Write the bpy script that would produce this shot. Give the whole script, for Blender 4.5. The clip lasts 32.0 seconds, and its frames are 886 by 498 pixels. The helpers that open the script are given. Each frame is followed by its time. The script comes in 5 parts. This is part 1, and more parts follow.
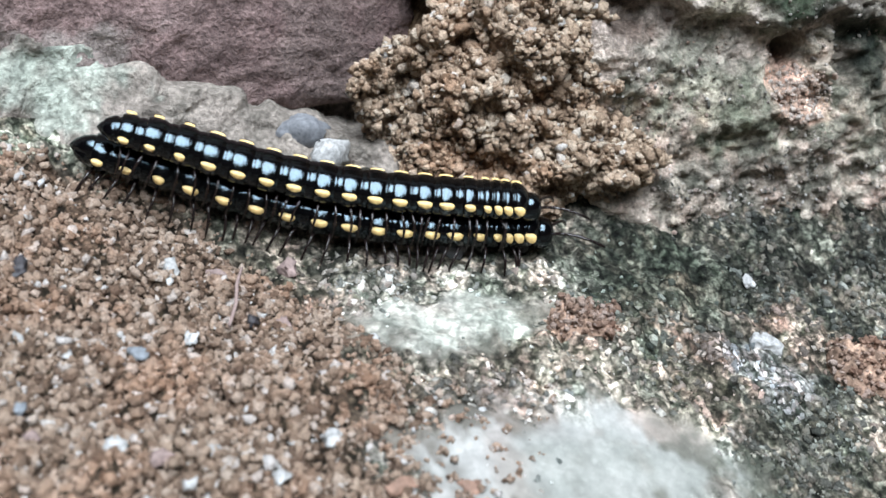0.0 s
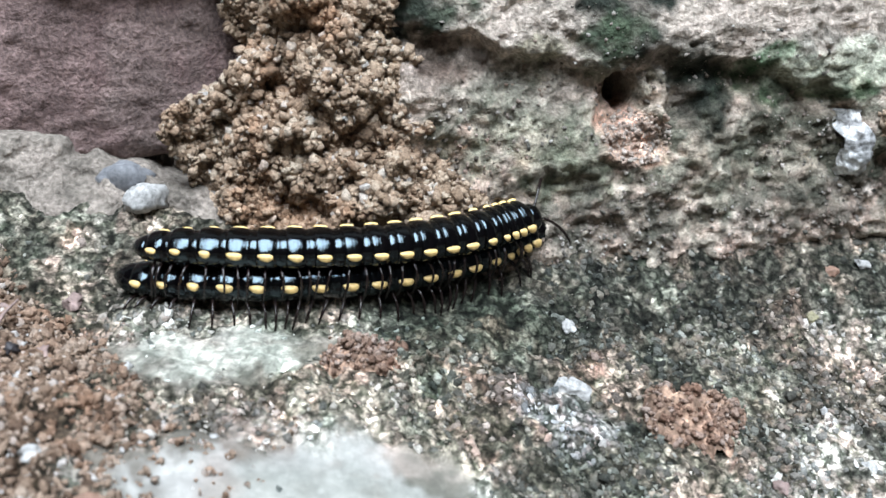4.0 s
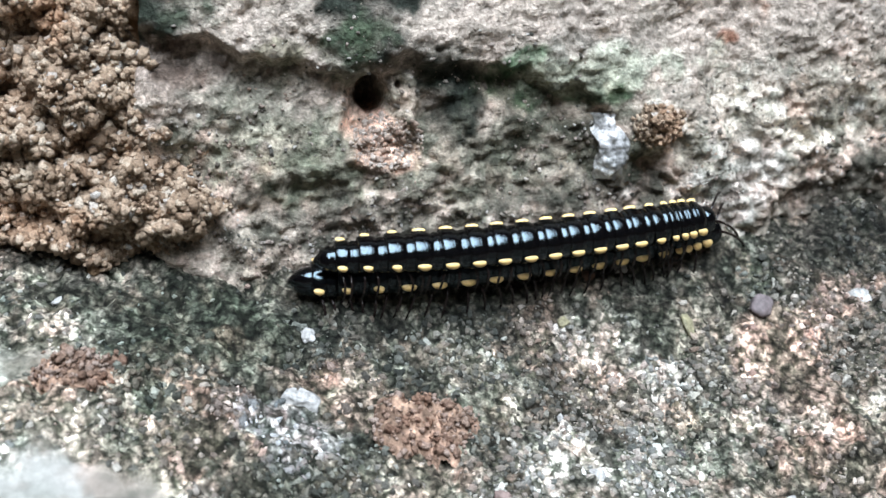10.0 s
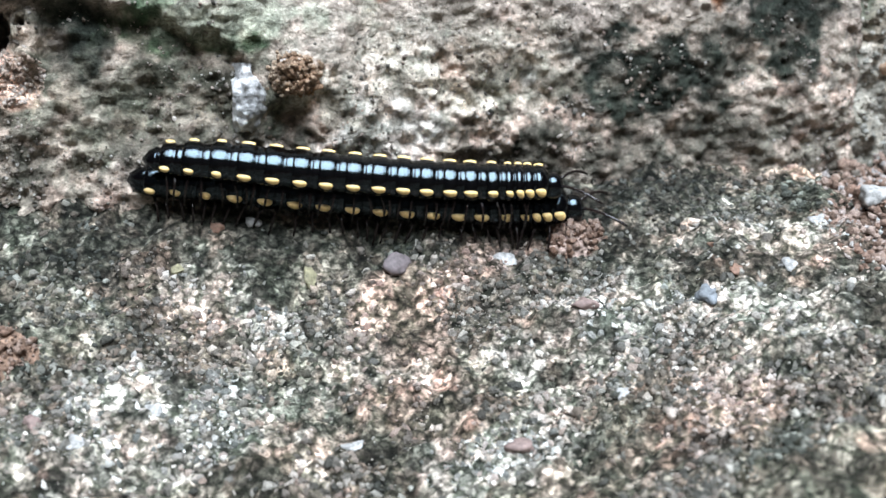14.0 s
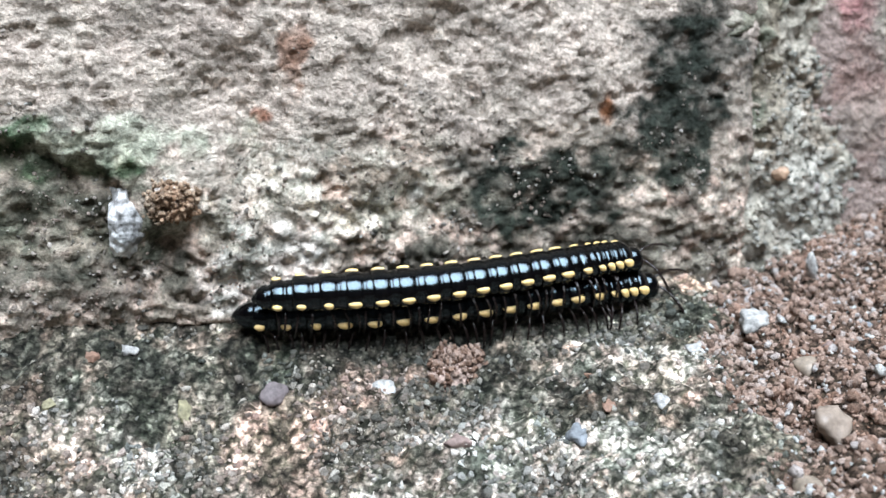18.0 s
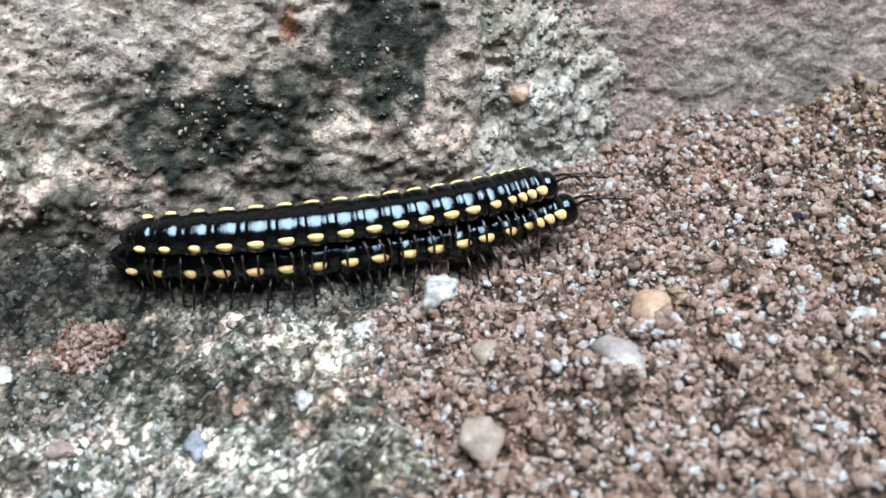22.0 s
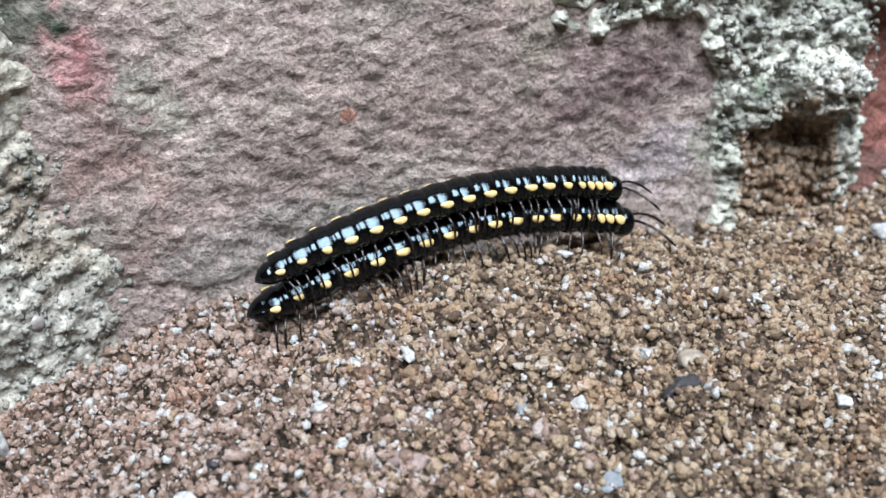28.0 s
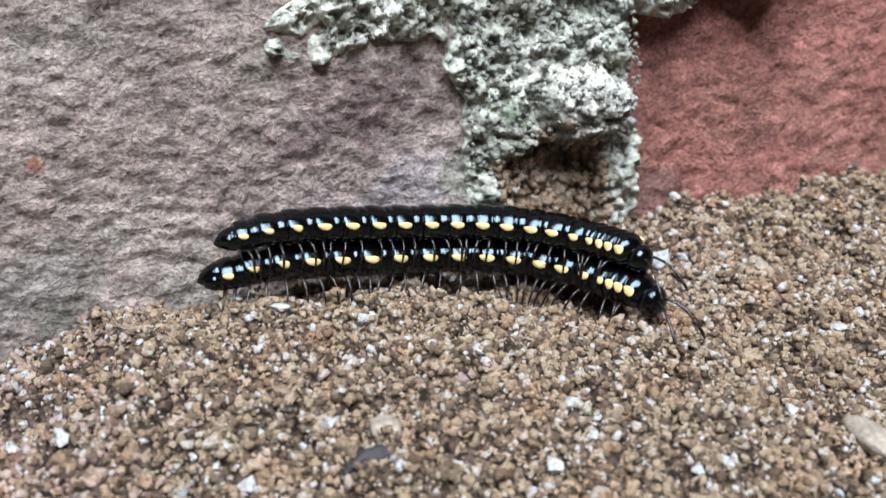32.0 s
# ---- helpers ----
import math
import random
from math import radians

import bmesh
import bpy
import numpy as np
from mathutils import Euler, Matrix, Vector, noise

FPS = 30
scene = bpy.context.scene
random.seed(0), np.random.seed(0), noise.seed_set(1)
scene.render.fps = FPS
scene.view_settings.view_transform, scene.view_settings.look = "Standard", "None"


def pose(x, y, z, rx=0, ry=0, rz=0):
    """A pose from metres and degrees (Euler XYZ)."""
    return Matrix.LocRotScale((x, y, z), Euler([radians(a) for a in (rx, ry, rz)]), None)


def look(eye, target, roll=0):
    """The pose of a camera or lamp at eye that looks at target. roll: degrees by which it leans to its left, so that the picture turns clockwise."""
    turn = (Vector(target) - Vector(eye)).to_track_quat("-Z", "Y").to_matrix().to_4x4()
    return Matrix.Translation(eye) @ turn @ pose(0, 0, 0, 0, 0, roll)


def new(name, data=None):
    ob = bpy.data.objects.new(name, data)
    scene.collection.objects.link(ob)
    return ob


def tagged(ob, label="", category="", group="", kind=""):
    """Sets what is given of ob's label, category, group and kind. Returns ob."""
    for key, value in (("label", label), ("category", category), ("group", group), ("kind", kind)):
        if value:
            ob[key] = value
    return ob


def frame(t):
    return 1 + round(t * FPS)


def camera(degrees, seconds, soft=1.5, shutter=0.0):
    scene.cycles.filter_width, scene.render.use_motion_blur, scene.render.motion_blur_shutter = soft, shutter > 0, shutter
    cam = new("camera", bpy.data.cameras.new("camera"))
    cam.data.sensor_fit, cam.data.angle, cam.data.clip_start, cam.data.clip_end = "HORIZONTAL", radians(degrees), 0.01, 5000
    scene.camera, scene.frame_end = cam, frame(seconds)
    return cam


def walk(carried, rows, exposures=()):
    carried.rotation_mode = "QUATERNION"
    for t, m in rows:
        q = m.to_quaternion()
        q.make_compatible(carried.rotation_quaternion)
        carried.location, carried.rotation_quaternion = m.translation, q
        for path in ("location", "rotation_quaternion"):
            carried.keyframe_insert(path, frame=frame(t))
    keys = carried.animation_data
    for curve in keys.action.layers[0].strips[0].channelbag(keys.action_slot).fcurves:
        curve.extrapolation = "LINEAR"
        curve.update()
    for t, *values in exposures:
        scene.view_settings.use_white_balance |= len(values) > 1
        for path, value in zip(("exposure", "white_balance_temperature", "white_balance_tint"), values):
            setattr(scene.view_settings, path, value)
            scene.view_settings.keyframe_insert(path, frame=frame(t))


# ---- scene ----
cam = camera(44.38, 32.0)
# the path: seconds; x, y, z in metres; turn in degrees
PATH = [
    (0, pose(-0.02445, -0.10281, 0.04747, 70.00, -0.00, -17.50)),
    (0.5, pose(-0.02190, -0.10203, 0.04663, 70.45, 0.19, -17.70)),
    (1, pose(-0.01838, -0.10425, 0.04887, 70.24, 0.33, -17.48)),
    (1.5, pose(-0.00999, -0.10626, 0.04652, 71.39, 0.67, -17.68)),
    (2, pose(-0.00373, -0.11188, 0.04152, 74.56, 0.91, -16.08)),
    (2.5, pose(-0.01123, -0.11030, 0.04060, 76.33, 1.06, -13.57)),
    (3, pose(-0.00907, -0.11122, 0.04054, 76.88, 1.62, -11.53)),
    (3.5, pose(0.00988, -0.11284, 0.03708, 76.86, 1.88, -10.98)),
    (5.5, pose(0.01028, -0.11168, 0.03740, 76.58, 1.55, -12.08)),
    (6, pose(0.01206, -0.11362, 0.04042, 75.89, 1.22, -12.66)),
    (6.5, pose(0.01286, -0.11708, 0.04555, 76.10, 1.02, -13.62)),
    (7, pose(0.01322, -0.11603, 0.04697, 76.07, 0.94, -14.37)),
    (7.5, pose(0.00962, -0.11339, 0.04437, 76.11, 0.89, -14.78)),
    (8, pose(0.00827, -0.11035, 0.04381, 75.60, 0.71, -15.01)),
    (8.5, pose(0.01881, -0.11194, 0.04877, 75.12, 0.56, -15.52)),
    (9, pose(0.02268, -0.11239, 0.04713, 75.76, 0.86, -15.88)),
    (9.5, pose(0.02563, -0.11067, 0.04427, 75.55, 1.00, -16.18)),
    (10, pose(0.03251, -0.11533, 0.03932, 75.59, 1.37, -14.15)),
    (10.5, pose(0.04434, -0.12416, 0.02298, 79.06, 0.87, -12.63)),
    (11, pose(0.04608, -0.12446, 0.01962, 81.44, 0.51, -11.89)),
    (11.5, pose(0.04890, -0.12382, 0.01851, 82.30, 0.28, -11.71)),
    (12, pose(0.05925, -0.12759, 0.02222, 82.20, 0.11, -11.65)),
    (12.5, pose(0.06626, -0.12785, 0.02085, 82.70, 0.09, -12.28)),
    (13, pose(0.07176, -0.12598, 0.02072, 82.61, -0.02, -12.72)),
    (13.5, pose(0.07285, -0.12512, 0.02000, 82.49, -0.09, -12.84)),
    (14, pose(0.07765, -0.12477, 0.01734, 82.38, -0.23, -12.77)),
    (14.5, pose(0.08256, -0.12769, 0.01933, 82.03, -0.43, -13.19)),
    (16.5, pose(0.07868, -0.12497, 0.02231, 82.28, -0.51, -13.32)),
    (17, pose(0.08022, -0.12498, 0.02527, 81.89, -0.60, -13.40)),
    (17.5, pose(0.08707, -0.12510, 0.03345, 81.48, -0.56, -13.72)),
    (18, pose(0.08901, -0.12448, 0.03387, 81.58, -0.39, -14.15)),
    (18.5, pose(0.08860, -0.12418, 0.03390, 81.48, -0.33, -14.24)),
    (19, pose(0.08955, -0.12406, 0.03395, 81.40, -0.27, -14.33)),
    (19.5, pose(0.09052, -0.12495, 0.03570, 81.26, -0.23, -14.40)),
    (20, pose(0.09713, -0.12469, 0.03419, 80.16, -0.30, -14.49)),
    (20.5, pose(0.10606, -0.12089, 0.04223, 76.80, -0.60, -15.47)),
    (21, pose(0.11321, -0.11543, 0.04274, 74.92, -0.42, -15.17)),
    (21.5, pose(0.12160, -0.11032, 0.04571, 72.77, -0.41, -14.96)),
    (22, pose(0.12934, -0.10980, 0.04495, 71.78, -0.19, -15.14)),
    (22.5, pose(0.13651, -0.10886, 0.04655, 70.58, 0.08, -15.29)),
    (23, pose(0.14570, -0.10851, 0.04960, 69.88, 0.50, -15.32)),
    (23.5, pose(0.15258, -0.10794, 0.05036, 69.75, 0.88, -15.10)),
    (24, pose(0.16248, -0.10773, 0.05632, 69.66, 1.24, -15.17)),
    (24.5, pose(0.16685, -0.10847, 0.05788, 70.16, 1.51, -15.23)),
    (25, pose(0.16815, -0.10506, 0.05670, 70.15, 1.67, -15.23)),
    (25.5, pose(0.17551, -0.10784, 0.06136, 70.52, 1.94, -15.17)),
    (26, pose(0.18144, -0.10862, 0.06134, 70.92, 2.06, -15.72)),
    (26.5, pose(0.18363, -0.11011, 0.06276, 71.13, 2.30, -16.01)),
    (28.5, pose(0.19713, -0.10733, 0.06341, 71.59, 3.53, -17.06)),
    (29, pose(0.20452, -0.10661, 0.06324, 71.74, 3.81, -17.18)),
    (29.5, pose(0.20930, -0.10747, 0.06393, 71.86, 4.16, -17.36)),
    (30, pose(0.21255, -0.10844, 0.06460, 72.14, 4.48, -17.77)),
    (30.5, pose(0.21599, -0.10601, 0.06304, 72.42, 4.78, -17.73)),
    (31, pose(0.21777, -0.10540, 0.06255, 72.32, 5.01, -17.85)),
    (31.5, pose(0.22171, -0.10506, 0.06220, 72.11, 5.27, -18.34)),
    (32, pose(0.22306, -0.10507, 0.06145, 71.94, 5.33, -18.87)),
]
cam.data.dof.use_dof = True
cam.data.dof.focus_distance, cam.data.dof.aperture_fstop = 0.12, 35.0
walk(cam, PATH, exposures=[(0, 0.8), (5, 0.86), (32, 0.86)])


# ---- light ----
def daylight():
    world = bpy.data.worlds.new("overcast_sky")
    scene.world = world
    world.use_nodes = True
    nt = world.node_tree
    sky = nt.nodes.new("ShaderNodeTexSky")
    sky.sky_type, sky.sun_disc = "NISHITA", False
    sky.sun_elevation, sky.sun_rotation = radians(54), radians(180)
    sky.dust_density, sky.air_density, sky.ozone_density = 4.0, 1.0, 1.0
    back = nt.nodes["Background"]
    back.inputs["Strength"].default_value = 0.004
    nt.links.new(sky.outputs[0], back.inputs[0])
    sun = bpy.data.lights.new("sun", "SUN")
    sun.energy, sun.angle, sun.color = 5.3, radians(44), (0.885, 0.98, 1.1)
    ob = new("sun", sun)
    ob.matrix_world = look((0.05, -0.94, 1.6), (0.1, 0, 0))


daylight()


# ---- noise ----
def lattice(ix, iy, iz, seed):
    h = (ix * 374761393 + iy * 668265263 + iz * 1274126177 + seed * 974634777) & 0xFFFFFFFF
    h = ((h ^ (h >> 13)) * 1274126177) & 0xFFFFFFFF
    h = h ^ (h >> 16)
    return (h & 0xFFFF) / 32767.5 - 1.0


def vnoise(x, y, z, seed=0):
    """Smooth noise between -1 and 1, in lattice units."""
    x, y, z = np.broadcast_arrays(np.asarray(x, float), np.asarray(y, float), np.asarray(z, float))
    ix, iy, iz = (np.floor(v).astype(np.int64) for v in (x, y, z))
    fx, fy, fz = x - ix, y - iy, z - iz
    fx, fy, fz = (v * v * (3 - 2 * v) for v in (fx, fy, fz))
    total = 0
    for a in (0, 1):
        for b in (0, 1):
            for c in (0, 1):
                w = (fx if a else 1 - fx) * (fy if b else 1 - fy) * (fz if c else 1 - fz)
                total = total + w * lattice(ix + a, iy + b, iz + c, seed)
    return total


def fbm(x, y, z, size, octaves=3, seed=0, gain=0.5):
    total, amp = 0, 1.0
    for k in range(octaves):
        s = size / 2.03**k
        total = total + amp * vnoise(x / s + 3.7 * k, y / s, z / s, seed + k)
        amp *= gain
    return total


def crumb(x, y, cell, seed=0):
    """A crumbly surface between 0 (in the gaps) and about 1 (on the crumbs), its crumbs about a cell across."""
    u, v = np.asarray(x) / cell, np.asarray(y) / cell
    iu, iv = np.floor(u).astype(np.int64), np.floor(v).astype(np.int64)
    best = np.full(np.shape(u), 9.0)
    for a in (-1, 0, 1):
        for b in (-1, 0, 1):
            pu = iu + a + 0.5 + 0.46 * lattice(iu + a, iv + b, 5, seed)
            pv = iv + b + 0.5 + 0.46 * lattice(iu + a, iv + b, 17, seed)
            high = 0.25 * lattice(iu + a, iv + b, 29, seed)
            best = np.minimum(best, np.hypot(u - pu, v - pv) + high)
    return 1 - best


def cell_tone(x, y, cell, seed=0):
    """One random number between 0 and 1 for each crumb, and how near its middle (0 to 1)."""
    u, v = np.asarray(x) / cell, np.asarray(y) / cell
    iu, iv = np.floor(u).astype(np.int64), np.floor(v).astype(np.int64)
    best, tone = np.full(np.shape(u), 9.0), np.zeros(np.shape(u))
    for a in (-1, 0, 1):
        for b in (-1, 0, 1):
            pu = iu + a + 0.5 + 0.46 * lattice(iu + a, iv + b, 5, seed)
            pv = iv + b + 0.5 + 0.46 * lattice(iu + a, iv + b, 17, seed)
            d = np.hypot(u - pu, v - pv) + 0.25 * lattice(iu + a, iv + b, 29, seed)
            tone = np.where(d < best, 0.5 + 0.5 * lattice(iu + a, iv + b, 43, seed), tone)
            best = np.minimum(best, d)
    return tone, np.clip(1 - best, 0, 1)


def smooth(a, b, v):
    q = np.clip((v - a) / (b - a), 0, 1)
    return q * q * (3 - 2 * q)


# ---- the lie of the ground, in millimetres: heights every 30 mm along the wall and 15 mm out from it ----
LIE = np.array([
    [31.5, 22.7, 14.2, 6.2, -1.4],
    [27.6, 18.7, 10.2, 3.6, -2.4],
    [23.4, 14.6, 7.1, 1.6, -4.1],
    [16.7, 7.6, 3.7, -0.3, -7.8],
    [13.3, 6.4, 0.1, -6.8, -14.4],
    [13.3, 3.7, -6.4, -14.3, -21.1],
    [14.2, 3.8, -9.3, -17.5, -22.9],
    [13.8, 4.9, -5.5, -12.9, -17.2],
    [13.0, 7.5, 2.7, -2.2, -6.5],
    [13.8, 9.0, 7.6, 4.9, 0.5],
    [17.3, 15.6, 15.0, 10.2, 2.0],
    [19.8, 21.7, 18.6, 10.7, 3.8],
    [17.6, 17.6, 17.4, 13.1, 6.6],
    [20.0, 14.2, 11.8, 10.7, 8.3],
    [19.2, 14.2, 10.6, 9.3, 8.5],
    [18.0, 13.8, 10.2, 8.5, 8.1],
])


def cubic(v, a0, step, m):
    q = np.clip((v - a0) / step, 0, m - 1 - 1e-6)
    i = np.floor(q).astype(int)
    t = q - i
    w = (-0.5 * t + t * t - 0.5 * t**3, 1 - 2.5 * t * t + 1.5 * t**3, 0.5 * t + 2 * t * t - 1.5 * t**3, -0.5 * t * t + 0.5 * t**3)
    return [(np.clip(i + k - 1, 0, m - 1), w[k]) for k in range(4)]


def ground_mm(x, y):
    """Height of the plain ground at x, y (mm)."""
    x, y = np.broadcast_arrays(np.asarray(x, float), np.asarray(y, float))
    total = 0
    for i, wi in cubic(x, -100, 30, len(LIE)):
        for j, wj in cubic(y, 20, -15, len(LIE[0])):
            total = total + wi * wj * LIE[i, j]
    return total


def ground_slope(x, y, e=3.0):
    return (ground_mm(x + e, y) - ground_mm(x - e, y)) / (2 * e), (ground_mm(x, y + e) - ground_mm(x, y - e)) / (2 * e)


def sand_right(x, y):
    edge = np.interp(y, [-45, -33, -22, -11, -3, 8], [146, 148, 149, 150, 154, 166])
    return smooth(-3, 3, x - edge + 3.5 * fbm(x, y, 0, 7, 3, 11))


def sand_left(x, y):
    edge = np.interp(y, [-40, -26, -17, -9, -2, 6, 14], [-14, -6, -1, -7, -8, -14, -26])
    return smooth(-3, 3, edge - x + 3.5 * fbm(x, y, 0, 7, 3, 12))


# ---- materials ----
def material(name):
    m = bpy.data.materials.new(name)
    m.use_nodes = True
    nt = m.node_tree
    return m, nt, nt.nodes["Principled BSDF"]


def node(nt, kind, **values):
    n = nt.nodes.new(kind)
    for key, value in values.items():
        n.inputs[key.replace("_", " ")].default_value = value
    return n


def ramp(nt, fac, stops):
    r = nt.nodes.new("ShaderNodeValToRGB")
    while len(r.color_ramp.elements) < len(stops):
        r.color_ramp.elements.new(0.5)
    for e, (p, c) in zip(r.color_ramp.elements, stops):
        e.position, e.color = p, (*c, 1) if len(c) == 3 else c
    nt.links.new(fac, r.inputs[0])
    return r.outputs[0]


def mixed(nt, kind, fac, a, b):
    m = nt.nodes.new("ShaderNodeMix")
    m.data_type, m.blend_type = "RGBA", kind
    for socket, value in ((m.inputs["Factor"], fac), (m.inputs["A"], a), (m.inputs["B"], b)):
        if hasattr(value, "is_linked"):
            nt.links.new(value, socket)
        else:
            socket.default_value = value
    return m.outputs["Result"]


def grey(v):
    return (v, v, v, 1)


def mineral(name, grain=0.8, contrast=0.5, speck=0.5, cell=0.7, bump=0.35, rough=0.9, gap=0.4, crumbs=0.9, pit=0.8):
    """A rough mineral surface that takes its stains and painted shade from the mesh and its grain from noise; sizes in
    mm.
    """
    m, nt, bsdf = material(name)
    co = nt.nodes.new("ShaderNodeTexCoord").outputs["Object"]
    col = nt.nodes.new("ShaderNodeAttribute")
    col.attribute_name = "stain_shade"
    fine = node(nt, "ShaderNodeTexNoise", Scale=1000 / grain, Detail=4.0, Roughness=0.65)
    broad = node(nt, "ShaderNodeTexNoise", Scale=1000 / 6.0, Detail=3.0, Roughness=0.6)
    cells = node(nt, "ShaderNodeTexVoronoi", Scale=1000 / cell)
    warp = node(nt, "ShaderNodeTexNoise", Scale=1000 / (cell * 1.5), Detail=2.0)
    nt.links.new(co, fine.inputs["Vector"])
    nt.links.new(co, broad.inputs["Vector"])
    nt.links.new(co, warp.inputs["Vector"])
    shifted = nt.nodes.new("ShaderNodeVectorMath")
    shifted.operation = "MULTIPLY_ADD"
    nt.links.new(warp.outputs["Color"], shifted.inputs[0])
    shifted.inputs[1].default_value = (cell / 800,) * 3
    nt.links.new(co, shifted.inputs[2])
    nt.links.new(shifted.outputs[0], cells.inputs["Vector"])
    c = mixed(nt, "MULTIPLY", col.outputs["Alpha"], col.outputs["Color"], ramp(nt, fine.outputs["Fac"], [(0.36, (1 - contrast,) * 3), (0.5, (1.0,) * 3), (0.64, (1 + contrast,) * 3)]))
    split = nt.nodes.new("ShaderNodeSeparateColor")
    nt.links.new(cells.outputs["Color"], split.inputs[0])
    c = mixed(nt, "MULTIPLY", col.outputs["Alpha"], c, ramp(nt, split.outputs[0], [(0.0, (1 - 0.6 * speck,) * 3), (0.55, (1.0,) * 3), (0.85, (1 + 0.35 * speck,) * 3), (1.0, (1 + 0.9 * speck,) * 3)]))
    c = mixed(nt, "MULTIPLY", 0.8, c, ramp(nt, broad.outputs["Fac"], [(0.3, (0.8, 0.82, 0.8)), (0.7, (1.16, 1.13, 1.12))]))
    pits = node(nt, "ShaderNodeTexVoronoi", Scale=1000 / crumbs)
    nt.links.new(shifted.outputs[0], pits.inputs["Vector"])
    # shade in the gaps between the crumbs, put into the colour
    gap_shade = ramp(nt, pits.outputs["Distance"], [(0.4, grey(1.06)), (0.72, (1 - gap, 1 - 0.97 * gap, 1 - gap))])
    c = mixed(nt, "MULTIPLY", col.outputs["Alpha"], c, gap_shade)
    nt.links.new(c, bsdf.inputs["Base Color"])
    bsdf.inputs["Roughness"].default_value = rough
    bsdf.inputs["Specular IOR Level"].default_value = 0.16
    b = node(nt, "ShaderNodeBump", Strength=bump, Distance=0.0007)
    height = nt.nodes.new("ShaderNodeMath")
    height.operation = "MULTIPLY_ADD"
    nt.links.new(pits.outputs["Distance"], height.inputs[0])
    height.inputs[1].default_value = -pit
    nt.links.new(fine.outputs["Fac"], height.inputs[2])
    nt.links.new(height.outputs[0], b.inputs["Height"])
    much = nt.nodes.new("ShaderNodeMath")
    much.operation, much.inputs[1].default_value = "MULTIPLY", bump
    nt.links.new(col.outputs["Alpha"], much.inputs[0])
    nt.links.new(much.outputs[0], b.inputs["Strength"])
    nt.links.new(b.outputs[0], bsdf.inputs["Normal"])
    return m


def grains_material(name, stops, rough=0.85, tinted=False):
    """Grains, each of its own shade."""
    m, nt, bsdf = material(name)
    geo = nt.nodes.new("ShaderNodeNewGeometry")
    c = ramp(nt, geo.outputs["Random Per Island"], [(p, tuple(DULL * v for v in col)) for p, col in stops])
    if tinted:
        col = nt.nodes.new("ShaderNodeAttribute")
        col.attribute_name = "stain_shade"
        c = mixed(nt, "MULTIPLY", 1.0, c, col.outputs["Color"])
    co = nt.nodes.new("ShaderNodeTexCoord").outputs["Object"]
    fine = node(nt, "ShaderNodeTexNoise", Scale=3200.0, Detail=3.0, Roughness=0.7)
    nt.links.new(co, fine.inputs["Vector"])
    c = mixed(nt, "MULTIPLY", 1.0, c, ramp(nt, fine.outputs["Fac"], [(0.3, grey(0.6)), (0.7, grey(1.3))]))
    broad = node(nt, "ShaderNodeTexNoise", Scale=130.0, Detail=3.0, Roughness=0.6)
    nt.links.new(co, broad.inputs["Vector"])
    c = mixed(nt, "MULTIPLY", 1.0, c, ramp(nt, broad.outputs["Fac"], [(0.32, (1.08, 0.93, 0.84)), (0.5, (1.0, 1.0, 1.0)), (0.68, (1.08, 1.1, 1.1))]))
    nt.links.new(c, bsdf.inputs["Base Color"])
    bsdf.inputs["Roughness"].default_value = rough
    bsdf.inputs["Specular IOR Level"].default_value = 0.25
    b = node(nt, "ShaderNodeBump", Strength=1.0, Distance=0.0006)
    nt.links.new(fine.outputs["Fac"], b.inputs["Height"])
    nt.links.new(b.outputs[0], bsdf.inputs["Normal"])
    return m


def stone_material(name, colour, rough=0.75, vary=0.35):
    m, nt, bsdf = material(name)
    co = nt.nodes.new("ShaderNodeTexCoord").outputs["Object"]
    fine = node(nt, "ShaderNodeTexNoise", Scale=1500.0, Detail=4.0, Roughness=0.7)
    broad = node(nt, "ShaderNodeTexNoise", Scale=350.0, Detail=2.0)
    nt.links.new(co, fine.inputs["Vector"])
    nt.links.new(co, broad.inputs["Vector"])
    c = mixed(nt, "MULTIPLY", 1.0, (*(DULL * v for v in colour), 1), ramp(nt, fine.outputs["Fac"], [(0.3, grey(1 - vary)), (0.7, grey(1 + vary))]))
    c = mixed(nt, "MULTIPLY", 1.0, c, ramp(nt, broad.outputs["Fac"], [(0.3, grey(0.8)), (0.7, grey(1.15))]))
    nt.links.new(c, bsdf.inputs["Base Color"])
    bsdf.inputs["Roughness"].default_value = rough
    b = node(nt, "ShaderNodeBump", Strength=0.4, Distance=0.0003)
    nt.links.new(fine.outputs["Fac"], b.inputs["Height"])
    nt.links.new(b.outputs[0], bsdf.inputs["Normal"])
    return m


